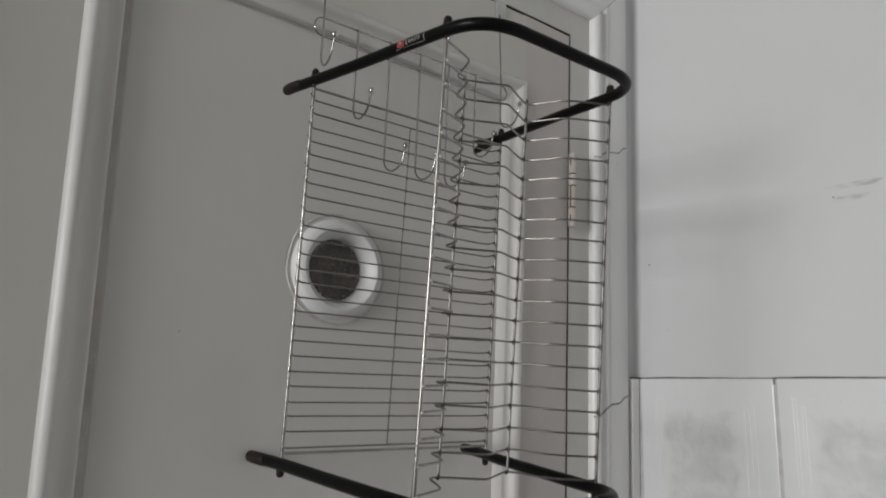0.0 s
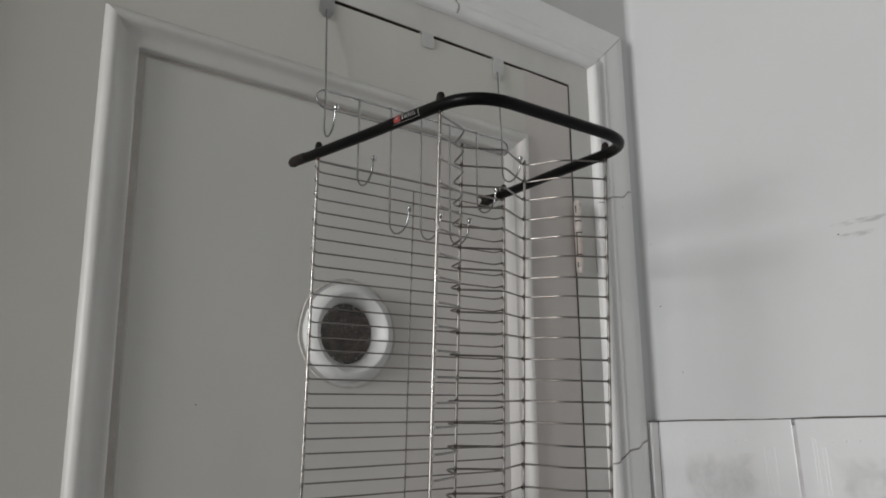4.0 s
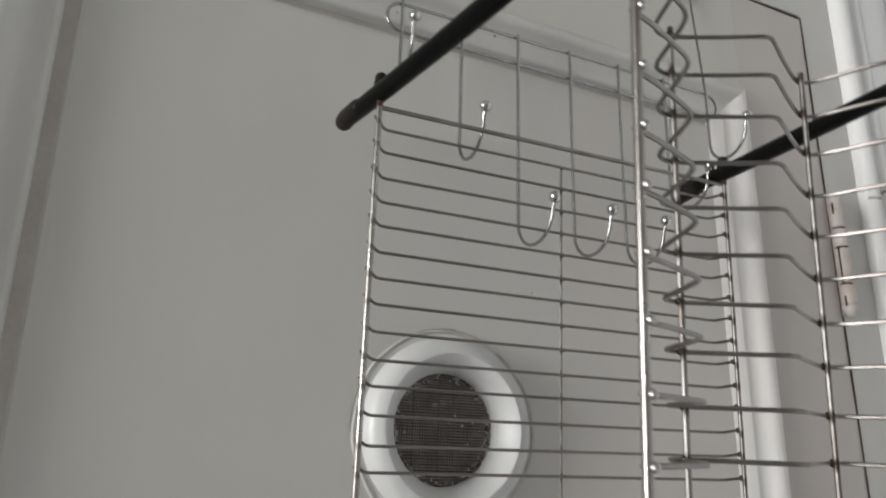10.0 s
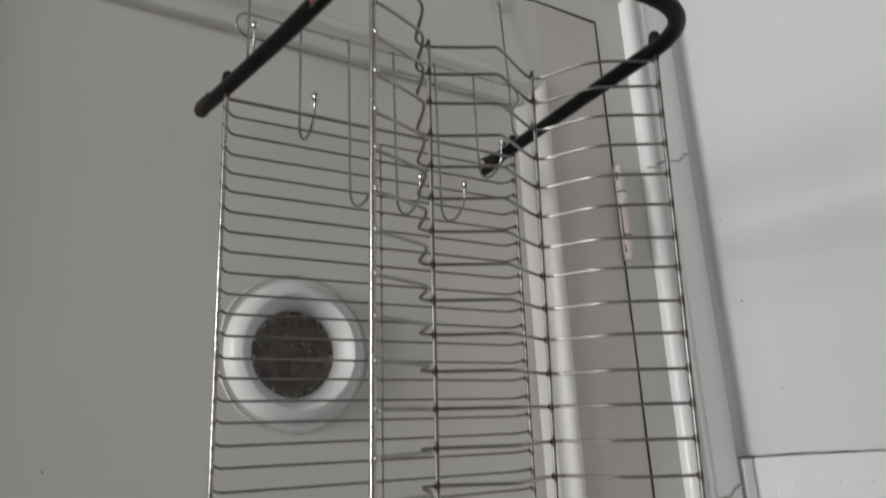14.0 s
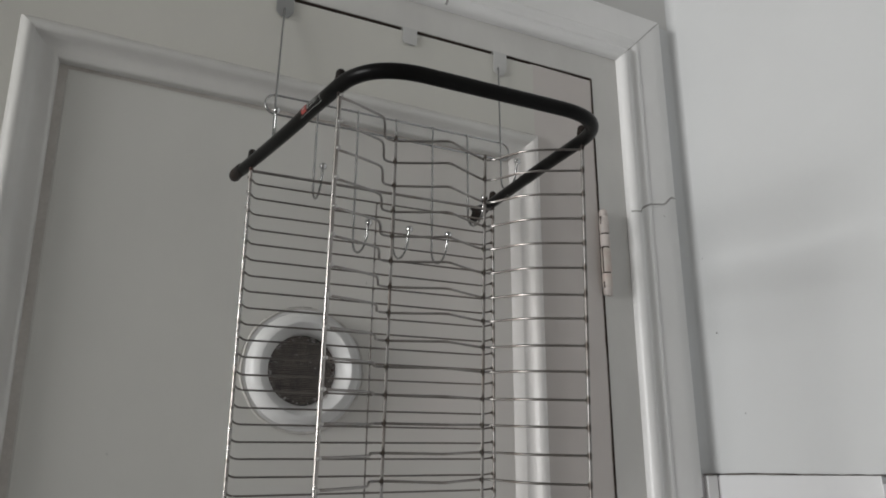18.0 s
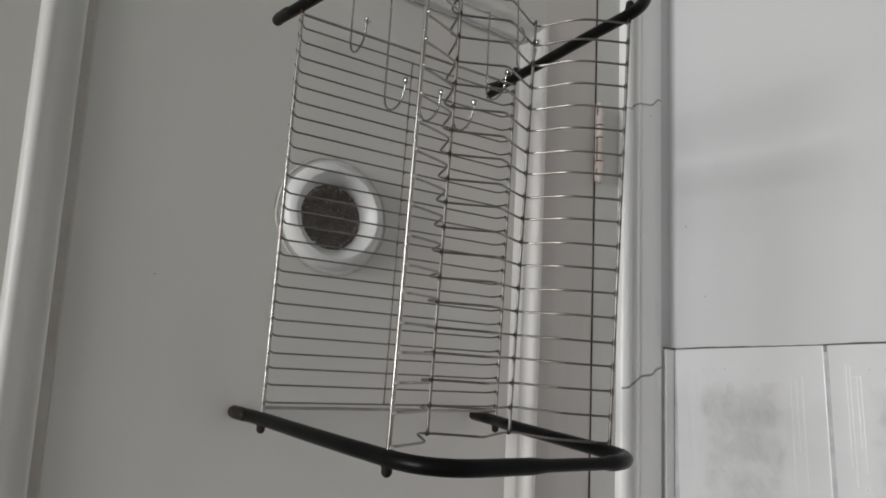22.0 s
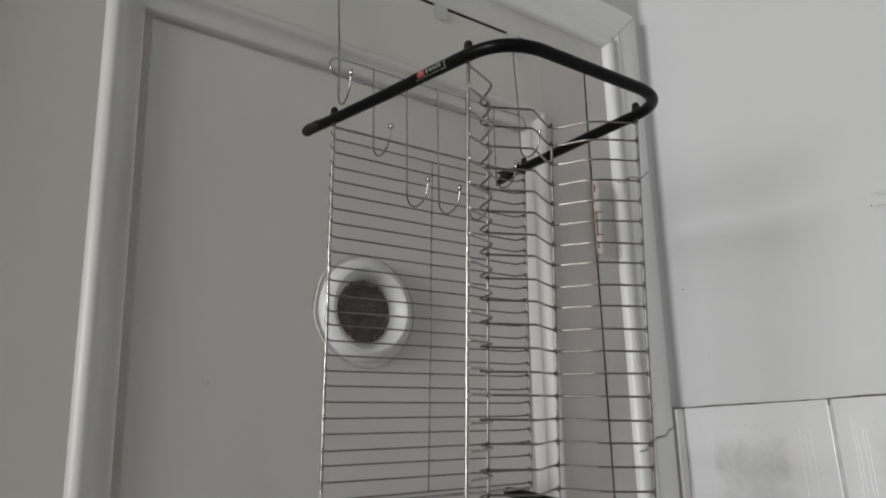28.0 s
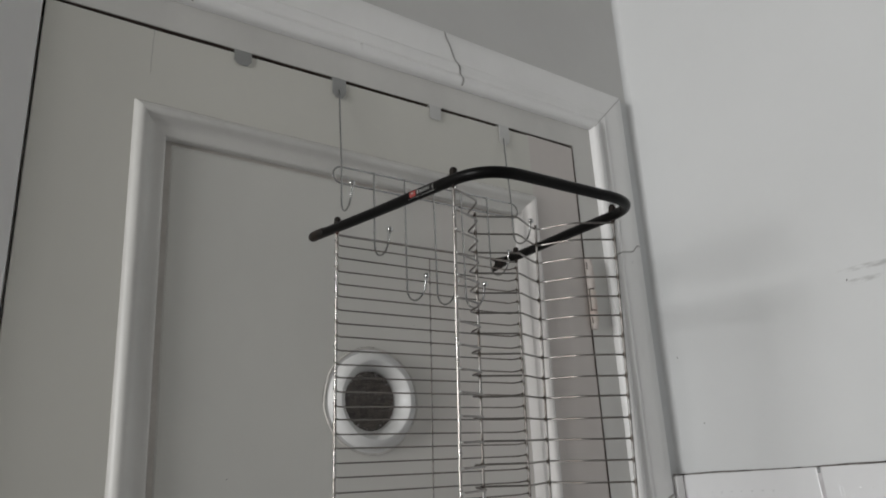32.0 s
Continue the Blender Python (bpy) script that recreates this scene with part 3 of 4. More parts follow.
ARCH = [(0.0, 0.0), (0.0003, 0.0055), (0.0020, 0.0098), (0.0052, 0.0126), (0.0090, 0.0134), (0.0126, 0.0122), (0.0158, 0.0096), (0.0186, 0.0070), (0.0210, 0.0060), (0.0240, 0.0064),
        (0.0275, 0.0084), (0.0310, 0.0100), (0.0338, 0.0098), (0.0352, 0.0084), (0.0390, 0.0090), (0.0600, 0.0097), (0.0745, 0.0094), (0.0775, 0.008), (0.0785, 0.005), (0.0785, 0.0)]
AX, AZ, AY = 0.0445, 2.0715, 0.0
side_l = part("architrave", profile_run(ARCH, (AX, AY, 0), (AX, AY, AZ), (1, 0, 0), (0, -1, 0), 0, 1), TRIM_PAINT, frame_ob)
HEAD_ARCH = [(0.0, 0.0), (0.0002, 0.0042), (0.0010, 0.0074), (0.0030, 0.0098), (0.0060, 0.0114), (0.0095, 0.0119)] + ARCH[5:]
ARCH_W, DROP = 0.0785, 0.0165                                 # the head's lower edge drops, metre by metre, towards the free edge


def head_architrave():
    bm = profile_run(HEAD_ARCH, (-0.7745, AY, AZ), (AX, AY, AZ), (0, 0, 1), (0, -1, 0), -1, 1)
    for v in bm.verts:
        v.co.z -= DROP * max(0.0, AX - v.co.x) * (1 - (v.co.z - AZ) / ARCH_W)
    return bm


head_a = part("architrave", head_architrave(), TRIM_PAINT, frame_ob)
# Unseen side; made 1.6 times as proud so it shades the stile more
part("architrave", profile_run([(a, h * 1.6) for a, h in ARCH], (-0.7745, AY, 0), (-0.7745, AY, AZ), (-1, 0, 0), (0, -1, 0), 0, 1), TRIM_PAINT, frame_ob)
rnd = random.Random(7)


def arch_height(a, profile=ARCH):
    for (a0, h0), (a1, h1) in zip(profile, profile[1:]):
        if a0 <= a <= a1:
            return h0 + (h1 - h0) * (a - a0) / max(1e-9, a1 - a0)
    return 0.0


def on_arch(points, head):
    """Points (x, z) laid on the architrave's front, close enough to follow its profile."""
    laid = []
    for p in spline([(x, 0, z) for x, z in points], 8):
        if head:
            d = DROP * max(0.0, AX - p.x)
            h = arch_height(min(0.0770, max(0.0012, (p.z - AZ + d) / (1 + d / ARCH_W))), HEAD_ARCH)
        else:
            h = arch_height(min(0.0770, max(0.0012, p.x - AX)))
        laid.append(Vector((p.x, -AY - h - 0.0003, p.z)))
    return laid


def cracked(points, head, width, parent, lip):
    """A grey crack, and beside it the lifted edge of the paint."""
    part("crack", ribbon(on_arch(points, head), width, rnd), CRACK, parent, "grey crack across the paint")
    side = [(x + lip[0], z + lip[1]) for x, z in points]
    part("paint_lip", ribbon([p + Vector((0, -0.0006, 0)) for p in on_arch(side, head)], width * 0.8, rnd), TRIM_PAINT, parent, "lifted edge of the cracked paint")


part("crack", ribbon(on_arch([(0.0465, 2.0735), (0.062, 2.0885), (0.085, 2.112), (0.105, 2.1325), (0.1215, 2.1490)], True), 0.0014, rnd), CRACK, head_a, "dark hairline along the mitre")
cracked([(0.0455, 1.849), (0.056, 1.849), (0.066, 1.8570), (0.075, 1.8625), (0.088, 1.8650), (0.100, 1.8670), (0.108, 1.8735), (0.114, 1.8785), (0.1215, 1.8780)], False, 0.0026, side_l, (0.0002, -0.0022))
cracked([(0.0455, 1.474), (0.058, 1.4775), (0.068, 1.4805), (0.075, 1.487), (0.083, 1.491), (0.100, 1.4935), (0.110, 1.5005), (0.1215, 1.504)], False, 0.0028, side_l, (0.0002, -0.0024))
cracked([(-0.2445, 2.1485), (-0.2440, 2.1400), (-0.2385, 2.1290), (-0.2340, 2.1180), (-0.2300, 2.1080), (-0.2225, 2.0985), (-0.2190, 2.0905), (-0.2200, 2.0830), (-0.2185, 2.0760), (-0.2195, 2.0685)], True, 0.0034, head_a, (0.0026, 0.0004))
part("crack", ribbon(on_arch([(-0.5925, 2.0620), (-0.5915, 2.0700), (-0.5925, 2.0800), (-0.5915, 2.0900)], True), 0.0022, rnd), CRACK, head_a, "short crack at the lower edge")

# ---- door
door = thing("door_1", (0, 0, 0), "closed grey-white panelled wooden door with a moulded panel", "door", kind="structure")
PX0, PX1, PZ1, PZ0 = -0.6395, -0.0895, 1.9275, 0.9          # outer edge of the panel moulding
PANEL_Y, VENT_Y = 0.0090, 0.0085
LEAN = 0.028                                                     # the moulding beside the free edge leans


def leaning_stile():
    bm = bmesh.new()
    x_top, x_bot = PX0 + 0.007, PX0 + 0.007 + LEAN * (PZ1 - 0.006)
    vs = [bm.verts.new((x, y, z)) for x, z in ((free_edge(0.006), 0.006), (x_bot, 0.006), (x_top, PZ1), (x_top, 2.0160), (DOOR_L, 2.0158)) for y in (0.0, 0.036)]
    bm.faces.new(vs[0::2]); bm.faces.new(vs[1::2][::-1])
    for i in range(5):
        j = (i + 1) % 5
        bm.faces.new((vs[2 * i], vs[2 * i + 1], vs[2 * j + 1], vs[2 * j]))
    bmesh.ops.bevel(bm, geom=[bm.edges.get((vs[0], vs[8]))], offset=0.0020, segments=3, affect="EDGES", profile=0.5)
    return bm


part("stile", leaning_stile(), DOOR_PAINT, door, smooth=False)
hinge_stile = part("stile", boxes((PX1 - 0.006, DOOR_R, 0.0, 0.036, 0.006, DOOR_T)), PINKISH_PAINT, door, "pinkish paint", smooth=False)
part("worn_edge", ribbon([(DOOR_R - 0.0005 - 0.0003 * math.sin(k * 1.9), -0.0003, 0.02 + k * 0.0558) for k in range(37)], 0.0013, random.Random(21)), EDGE_WEAR, hinge_stile, "paint worn to brown along the edge")


def top_rail():
    bm = bmesh.new()
    a, b = PX0 + 0.0040, PX1 - 0.003
    vs = [bm.verts.new((x, y, z)) for x, z in ((a, PZ1 - 0.006), (b, PZ1 - 0.006), (b, 2.0258), (a, 2.0156)) for y in (-0.0001, 0.0355)]
    for q in ((0, 2, 4, 6), (1, 7, 5, 3), (0, 1, 3, 2), (2, 3, 5, 4), (4, 5, 7, 6), (6, 7, 1, 0)):
        bm.faces.new([vs[i] for i in q])
    return bm


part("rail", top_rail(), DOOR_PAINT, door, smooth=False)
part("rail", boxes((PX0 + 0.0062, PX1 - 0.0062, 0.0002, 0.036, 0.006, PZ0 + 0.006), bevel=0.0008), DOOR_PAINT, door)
VX, VZ = -0.3602, 1.6284                                       # vent centre


def pierced_panel():
    """The sunk panel with a round hole for the vent."""
    bm = bmesh.new()
    zt, zb, xr = PZ1 - 0.0376, PZ0 + 0.02, PX1 - 0.02
    xl = lambda z: PX0 + 0.0412 + LEAN * (PZ1 - z)
    corners = [(xr, zt), (xl(zt), zt), (xl(zb), zb), (xr, zb)]
    angles = sorted([2 * math.pi * k / 48 for k in range(48)] + [math.atan2(z - VZ, x - VX) % (2 * math.pi) for x, z in corners])

    def edge(c, s):
        best = 9.0
        for (x0, z0), (x1, z1) in zip(corners, corners[1:] + corners[:1]):
            dx, dz = x1 - x0, z1 - z0
            den = c * dz - s * dx
            if abs(den) > 1e-9:
                f = ((x0 - VX) * dz - (z0 - VZ) * dx) / den
                if f > 1e-6:
                    best = min(best, f)
        return best
    rings = []
    for y, inset in ((PANEL_Y + 0.012, 0.0), (PANEL_Y + 0.0013, 0.0), (PANEL_Y + 0.0004, 0.0018), (PANEL_Y, 0.0055)):
        rings.append([bm.verts.new((VX + (edge(math.cos(a), math.sin(a)) - inset) * math.cos(a), y, VZ + (edge(math.cos(a), math.sin(a)) - inset) * math.sin(a))) for a in angles])
    rings.append([bm.verts.new((VX + 0.036 * math.cos(a), PANEL_Y, VZ + 0.036 * math.sin(a))) for a in angles])
    n = len(angles)
    for p, q in zip(rings, rings[1:]):
        for k in range(n):
            bm.faces.new((p[k], p[(k + 1) % n], q[(k + 1) % n], q[k]))
    return bm


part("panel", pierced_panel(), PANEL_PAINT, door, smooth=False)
# Band of painted shade along the moulding's inner edge, left and top
part("panel_groove", boxes((PX0 + 0.012, PX0 + 0.085, PANEL_Y + 0.0013, PANEL_Y + 0.0080, PZ0, PZ1 - 0.012), (PX0 + 0.085, PX1 - 0.012, PANEL_Y + 0.0013, PANEL_Y + 0.0080, PZ1 - 0.06, PZ1 - 0.012)), GROOVE_SHADE, door, "brownish painted shade in the open joint beside the panel", smooth=False)
# across from the outer edge to the panel: fat round bead, hollow, low second bead, ovolo face down to the panel
BEAD = [(0.0, -0.0015), (0.0002, 0.0016), (0.0012, 0.0040), (0.0036, 0.0064), (0.0066, 0.0080), (0.0090, 0.0083), (0.0114, 0.0074), (0.0134, 0.0052), (0.0152, 0.0026), (0.0172, 0.0006), (0.0196, -0.0006),
        (0.0235, -0.0009)]
MOULD = BEAD + [(0.0280, -0.0006), (0.0310, -0.0004), (0.0328, -0.0011), (0.0338, -0.0024), (0.0340, -0.0120)]
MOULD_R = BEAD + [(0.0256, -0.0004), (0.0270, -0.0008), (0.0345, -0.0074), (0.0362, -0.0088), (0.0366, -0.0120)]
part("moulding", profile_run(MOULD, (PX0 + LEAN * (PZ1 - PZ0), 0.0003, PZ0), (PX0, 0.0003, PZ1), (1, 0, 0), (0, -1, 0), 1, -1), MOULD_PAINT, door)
part("moulding", profile_run(MOULD_R, (PX1, 0.0003, PZ0), (PX1, 0.0003, PZ1), (-1, 0, 0), (0, -1, 0), 1, -1), LIT_MOULD, door)
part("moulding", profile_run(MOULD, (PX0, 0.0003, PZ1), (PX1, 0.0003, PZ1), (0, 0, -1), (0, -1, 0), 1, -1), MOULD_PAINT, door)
part("moulding", profile_run(MOULD, (PX0, 0.0003, PZ0), (PX1, 0.0003, PZ0), (0, 0, 1), (0, -1, 0), 1, -1), MOULD_PAINT, door)


part("joint_line", ribbon([(-0.627 + 0.0003 * math.sin(k * 1.7), -0.0002, 1.962 + k * 0.0061) for k in range(10)], 0.0005, random.Random(21)), CRACK, door, "faint joint between stile and top rail")
part("seam_line", ribbon([(PX0 + 0.004 + k * 0.054, -0.0001, PZ1 + 0.0004 + 0.0002 * math.sin(k * 2.1)) for k in range(11)], 0.0013, random.Random(14)), CREVICE, door, "thin grey line in the joint over the moulding")


def speck(parent, at, r, normal):
    bm = bmesh.new()
    rr = random.Random(int(abs(at[0] * 9173 + at[2] * 7919) * 100))
    q = Vector(normal).to_track_quat("Z", "Y")
    top = bm.verts.new(Vector(at) + Vector(normal) * 0.0005)
    ring = [bm.verts.new(Vector(at) + q @ Vector((math.cos(a) * r * rr.uniform(0.6, 1.2), math.sin(a) * r * rr.uniform(0.6, 1.2), 0))) for a in [i * math.pi / 4 for i in range(8)]]
    for i in range(8):
        bm.faces.new((ring[i], ring[(i + 1) % 8], top))
    return part("speck", bm, GRIME, parent, smooth=False)


for at, r in (((-0.335, -0.001, 1.905), 0.0011), ((-0.41, -0.001, 1.9), 0.0008), ((-0.30, PANEL_Y - 0.0003, 1.72), 0.0006), ((-0.52, PANEL_Y - 0.0003, 1.55), 0.0007)):
    speck(door, at, r, (0, -1, 0))
speck(side_l, (0.098, -0.0099, 1.85), 0.0009, (0, -1, 0))

# ---- hinge
hinge = part("hinge", boxes((-0.0008, 0.0125, -0.0012, 0.0004, 1.7365, 1.8435), bevel=0.0005), HINGE, door, "overpainted cream steel butt hinge with pinkish knuckles")
HX, HY = 0.0012, -0.0062
seg = [1.7450, 1.7630, 1.7950, 1.8125, 1.8310]
for i in range(4):
    part("knuckle", bar([(HX, HY, seg[i] + 0.0009), (HX, HY, seg[i] + 0.0020), (HX, HY, seg[i + 1] - 0.0020), (HX, HY, seg[i + 1] - 0.0009)],
                        lambda s: 0.0060 if 0.1 < s < 0.9 else 0.0054, 20), HINGE if i in (2, 3) else HINGE_PINK, hinge)
part("finial", bar([(HX, HY, 1.8318), (HX, HY, 1.8330), (HX, HY, 1.8352), (HX, HY, 1.8372), (HX, HY, 1.8405)], lambda s: 0.0056 if s < 0.4 else (0.0044 if s < 0.7 else 0.0050), 18, dome=True), HINGE, hinge)
part("finial", bar([(HX, HY, 1.7442), (HX, HY, 1.7420), (HX, HY, 1.7395)], lambda s: 0.0054 if s < 0.6 else 0.0046, 18, dome=True), HINGE, hinge)
for z0, z1 in ((1.7640, 1.7790), (1.7780, 1.7955), (1.7440, 1.7520), (1.8250, 1.8350)):
    part("knuckle_gap", bar([(HX - 0.0056, HY - 0.0012, z0), (HX - 0.0056, HY - 0.0012, z1)], 0.0009, 6), UNPAINTED, hinge, "dark slit beside a knuckle")
part("hinge_pin", bar([(HX, HY, 1.743), (HX, HY, 1.832)], 0.0047, 14), UNPAINTED, hinge, "dark pin showing between the knuckles")

# ---- vent
vent = thing("round_vent", (VX, VENT_Y, VZ), "round white plastic vent with dusty metal mesh, in the door", "vent")
part("collar", lathe([(0.0360, 0.03), (0.0350, 0.0095), (0.0335, 0.0080), (0.0337, 0.0010), (0.0352, -0.0030), (0.0400, -0.0095), (0.0430, -0.0131), (0.0438, -0.0137), (0.0448, -0.0136), (0.0488, -0.0120),
                      (0.0520, -0.0090), (0.0540, -0.0045), (0.0548, -0.0012), (0.0582, -0.0009), (0.0590, 0.0)], 72), PVC, vent)


def wobble_ring(r, w, seed):
    rr = random.Random(seed)
    ph = [rr.uniform(0, 6.28) for _ in range(4)]
    pts = [(math.cos(a) * (r + 0.0007 * math.sin(3 * a + ph[0]) + 0.0006 * math.sin(9 * a + ph[1])), -0.0004, math.sin(a) * (r + 0.0006 * math.sin(2 * a + ph[2]))) for a in [2 * math.pi * i / 96 for i in range(96)]]
    return sweep(bmesh.new(), pts, w, 6, closed=True)


part("sealant", wobble_ring(0.0590, 0.0015, 3), SEALANT, vent, "thin cracked bead of aged sealant")
part("seam_line", ribbon([(math.cos(a) * 0.0604, -0.0004, math.sin(a) * 0.0604) for a in [1.5 + i * 0.09 for i in range(20)]], 0.0007, random.Random(5)), CREVICE, vent, "dark line of dirt at the upper edge")


def mesh_screen(r, pitch, wire):
    bm = bmesh.new()
    rr = random.Random(11)
    n = int(r / pitch)
    for i in range(-n, n + 1):
        c = i * pitch
        h = math.sqrt(max(0, r * r - c * c)) - rr.uniform(0, 0.0012)
        if h < pitch:
            continue
        j = rr.uniform(-1, 1) * pitch * 0.12
        box(bm, c - wire + j, c + wire + j, -0.0002, 0.0003, -h, h)
        box(bm, -h, h, -0.0008, -0.0001, c - wire * 1.25 - j, c + wire * 1.25 - j)
    return bm


scr = part("mesh_screen", mesh_screen(0.0336, 0.00168, 0.00027), SCREEN, vent, "fine dusty woven steel mesh", smooth=False)
scr.location = (0, 0.0072, 0)


def lint_clump(seed, r, count, ring):
    rr = random.Random(seed)
    bm = bmesh.new()
    for _ in range(count):
        a = rr.uniform(0, 2 * math.pi)
        d = r * (math.sqrt(rr.uniform(0.80, 1.0)) if ring else math.sqrt(rr.random()))
        c = Vector((d * math.cos(a), rr.uniform(-0.0010, -0.0004), d * math.sin(a)))
        s = rr.uniform(0.0005, 0.0017)
        vs = [bm.verts.new(c + Vector((rr.uniform(-s, s), rr.uniform(-s, s) * 0.35, rr.uniform(-s, s)))) for _ in range(5)]
        for q in ((0, 1, 2), (0, 2, 3), (0, 3, 4), (1, 4, 2)):
            bm.faces.new([vs[i] for i in q])
    return bm


for seed, count, ring, stuff in ((1, 170, True, LINT), (4, 90, True, RUST_RED), (2, 28, False, LINT)):
    lo = part("lint", lint_clump(seed, 0.0332, count, ring), stuff, scr, "bits of grey dust caught in the mesh", smooth=False)
    lo["kind"] = "stuff"
part("duct", lathe([(0.0345, 0.011), (0.0345, 0.07), (0.0005, 0.07)], 40), DUCT, vent, "dark pipe behind the mesh")

# ---- over-door hook rail
hanger = thing("over_door_hook_rail", (-0.2815, -0.016, 1.885), "chrome wire hook rail with seven hooks hung over the door top", "hook rail")
H0 = Vector((-0.2815, -0.016, 1.885))


def hl(x, y, z):
    return Vector((x, y, z)) - H0


def strap_mesh(x, z_top, z_bot, w, y=-0.0022, clip=1.0):
    """Bent flat strap: over the door's top and down its face, with clipped lower corners."""
    bm = bmesh.new()
    t = 0.0009
    prof = [(x - w / 2, z_top), (x + w / 2, z_top), (x + w / 2, z_bot + 0.008 * clip), (x + w * (0.5 - 0.28 * clip), z_bot), (x - w * (0.5 - 0.28 * clip), z_bot), (x - w / 2, z_bot + 0.006 * clip)]
    f0 = [bm.verts.new((a, y, b)) for a, b in prof]
    f1 = [bm.verts.new((a, y + t, b)) for a, b in prof]
    bm.faces.new(f0); bm.faces.new(f1[::-1])
    for i in range(6):
        bm.faces.new((f0[i], f0[(i + 1) % 6], f1[(i + 1) % 6], f1[i]))
    box(bm, x - w / 2, x + w / 2, y + t, 0.036, z_top - t, z_top)
    return bm


XS = [-0.2805 + (i - 3) * 0.0432 - 0.0024 for i in range(7)]           # upright wires
BX = [-0.4185, -0.3712, -0.3240, -0.2820, -0.2398, -0.1977, -0.1561]       # the ball tip of each hook
ZB = [1.8334, 1.7864, 1.7381, 1.7376, 1.7378, 1.7848, 1.8341]
RZ0, RZ1, RY, WR = 1.8745, 1.8955, -0.0165, 0.0011
rail_pts = []
TILT = 0.0028                  # the rail climbs a little towards the hinges
x0, x1, zc, rr_ = -0.4115, -0.1515, (RZ0 + RZ1) / 2, (RZ1 - RZ0) / 2
for k in range(13):
    a = math.pi / 2 + math.pi * k / 12
    rail_pts.append(hl(x0 + rr_ * math.cos(a), RY, zc + rr_ * math.sin(a)))
for k in range(13):
    a = -math.pi / 2 + math.pi * k / 12
    rail_pts.append(hl(x1 + rr_ * math.cos(a), RY, zc + TILT + rr_ * math.sin(a)))
part("wire_loop", sweep(bmesh.new(), rail_pts, WR, 10, closed=True), CHROME, hanger, "long rounded loop of bright wire")
for i, (x, zb) in enumerate(zip(XS, ZB)):
    r, dx = 0.0180, (BX[i] - x) / 1.05
    y0 = RY - 2.1 * WR
    pts = [hl(x, y0, RZ1 + 0.0008 + TILT * i / 6)]
    if i in (0, 6):
        xs = -0.4085 if i == 0 else -0.1455
        pts = [hl(xs, -0.0040, 2.006), hl(xs, -0.0046, 1.999), hl(xs * 0.85 + x * 0.15, -0.0062, 1.985)] + pts
    pts += [hl(x, y0, zb + 0.03)]
    for k in range(0, 11):
        a = math.pi * k / 10
        f = (1 - math.cos(a)) / 2
        pts.append(hl(x + dx * f, y0 - 0.0370 * f, zb + r - r * math.sin(a)))
    pts.append(hl(x + dx * 1.05, y0 - 0.0392, zb + r + 0.0045))
    hook = part("hook", bar(pts, WR, 10), CHROME, hanger)
    b = part("ball", ball_mesh(0.0036), BALL, hook, "small polished ball tip")
    b.location = hl(x + dx * 1.05, y0 - 0.0394, zb + r + 0.0060)
for x, zt, zb in ((-0.4075, 2.0240, 1.9965), (-0.1415, 2.0290, 1.9975)):
    bm = strap_mesh(x, zt, zb, 0.0185)
    bmesh.ops.translate(bm, verts=bm.verts, vec=-H0)
    part("strap", bm, STRAP if x < -0.4 else STRAP_PALE, hanger, "flat grey metal strap bent over the door", smooth=False)

for x, zt, zb, w in ((-0.530, 2.0215, 2.0030, 0.020), (-0.2625, 2.0270, 2.0058, 0.018)):
    tab = part("door_hook_tab", strap_mesh(x, zt, zb, w, clip=0.8 if x < -0.4 else 0.4), STRAP if x < -0.4 else STRAP_PALE, None, "", smooth=False)
    tagged(tab, "short grey metal tab bent over the door top", "hook tab", "hanger tabs over the door top")

# ---------------------------------------------------------------- dish rack
# local axes: u across, v towards the door, w along the long rods
U, V, Wv = Vector((0.99970635, -0.02351622, 0.00584758)), Vector((0.02317334, 0.99832264, 0.05305569)), Vector((-0.00708544, -0.05290461, 0.99857443))
ORG = Vector((-0.3136, -0.2421, 1.78655))
RM = Matrix((U, V, Wv)).transposed().to_4x4()
RM.translation = ORG - Wv * W_LOW
rack = thing("dish_rack", RM, "steel wire dish rack with black end tubes, hung on end", "dish rack")
R1, R2, R3, R4 = (-0.1271, 0.1815), (-0.0985, 0.001), (0.1010, 0.0020), (0.1192, 0.1830)
SLIP = {R1: 0.0040, R4: 0.0048}      # how far the back rods have crept sideways at the lower end


def at(uv, w):
    return Vector((uv[0] - SLIP.get(uv, 0.0) * w / LEN, uv[1], w + W_LOW))


def end_tube(w):
    low = w < -0.1
    ra, rb = ((R1[0] + SLIP[R1], R1[1]), (R4[0] + SLIP[R4], R4[1])) if low else (R1, R4)
    arm_a = [(-0.1335 if low else -0.1350, 0.2250), ra, (-0.1135, 0.1000), (-0.1060, 0.0450)]
    bow = [(-0.1060, 0.0450), (-0.0925, -0.0388), (0.0985, -0.0378), (0.1080, 0.0750)]
    arm_b = [(0.1080, 0.0750), (0.1165, 0.1550), rb, (rb[0] + 0.003, 0.2225)]
    A, B, C = ([Vector((a, b, w + W_LOW)) for a, b in q] for q in (arm_a, bow, arm_b))
    return rounded(A, 0.03, 4)[:-1] + rounded(B, 0.044, 12) + rounded(C, 0.03, 4)[1:]


def tube_radius(s):
    return 0.0053


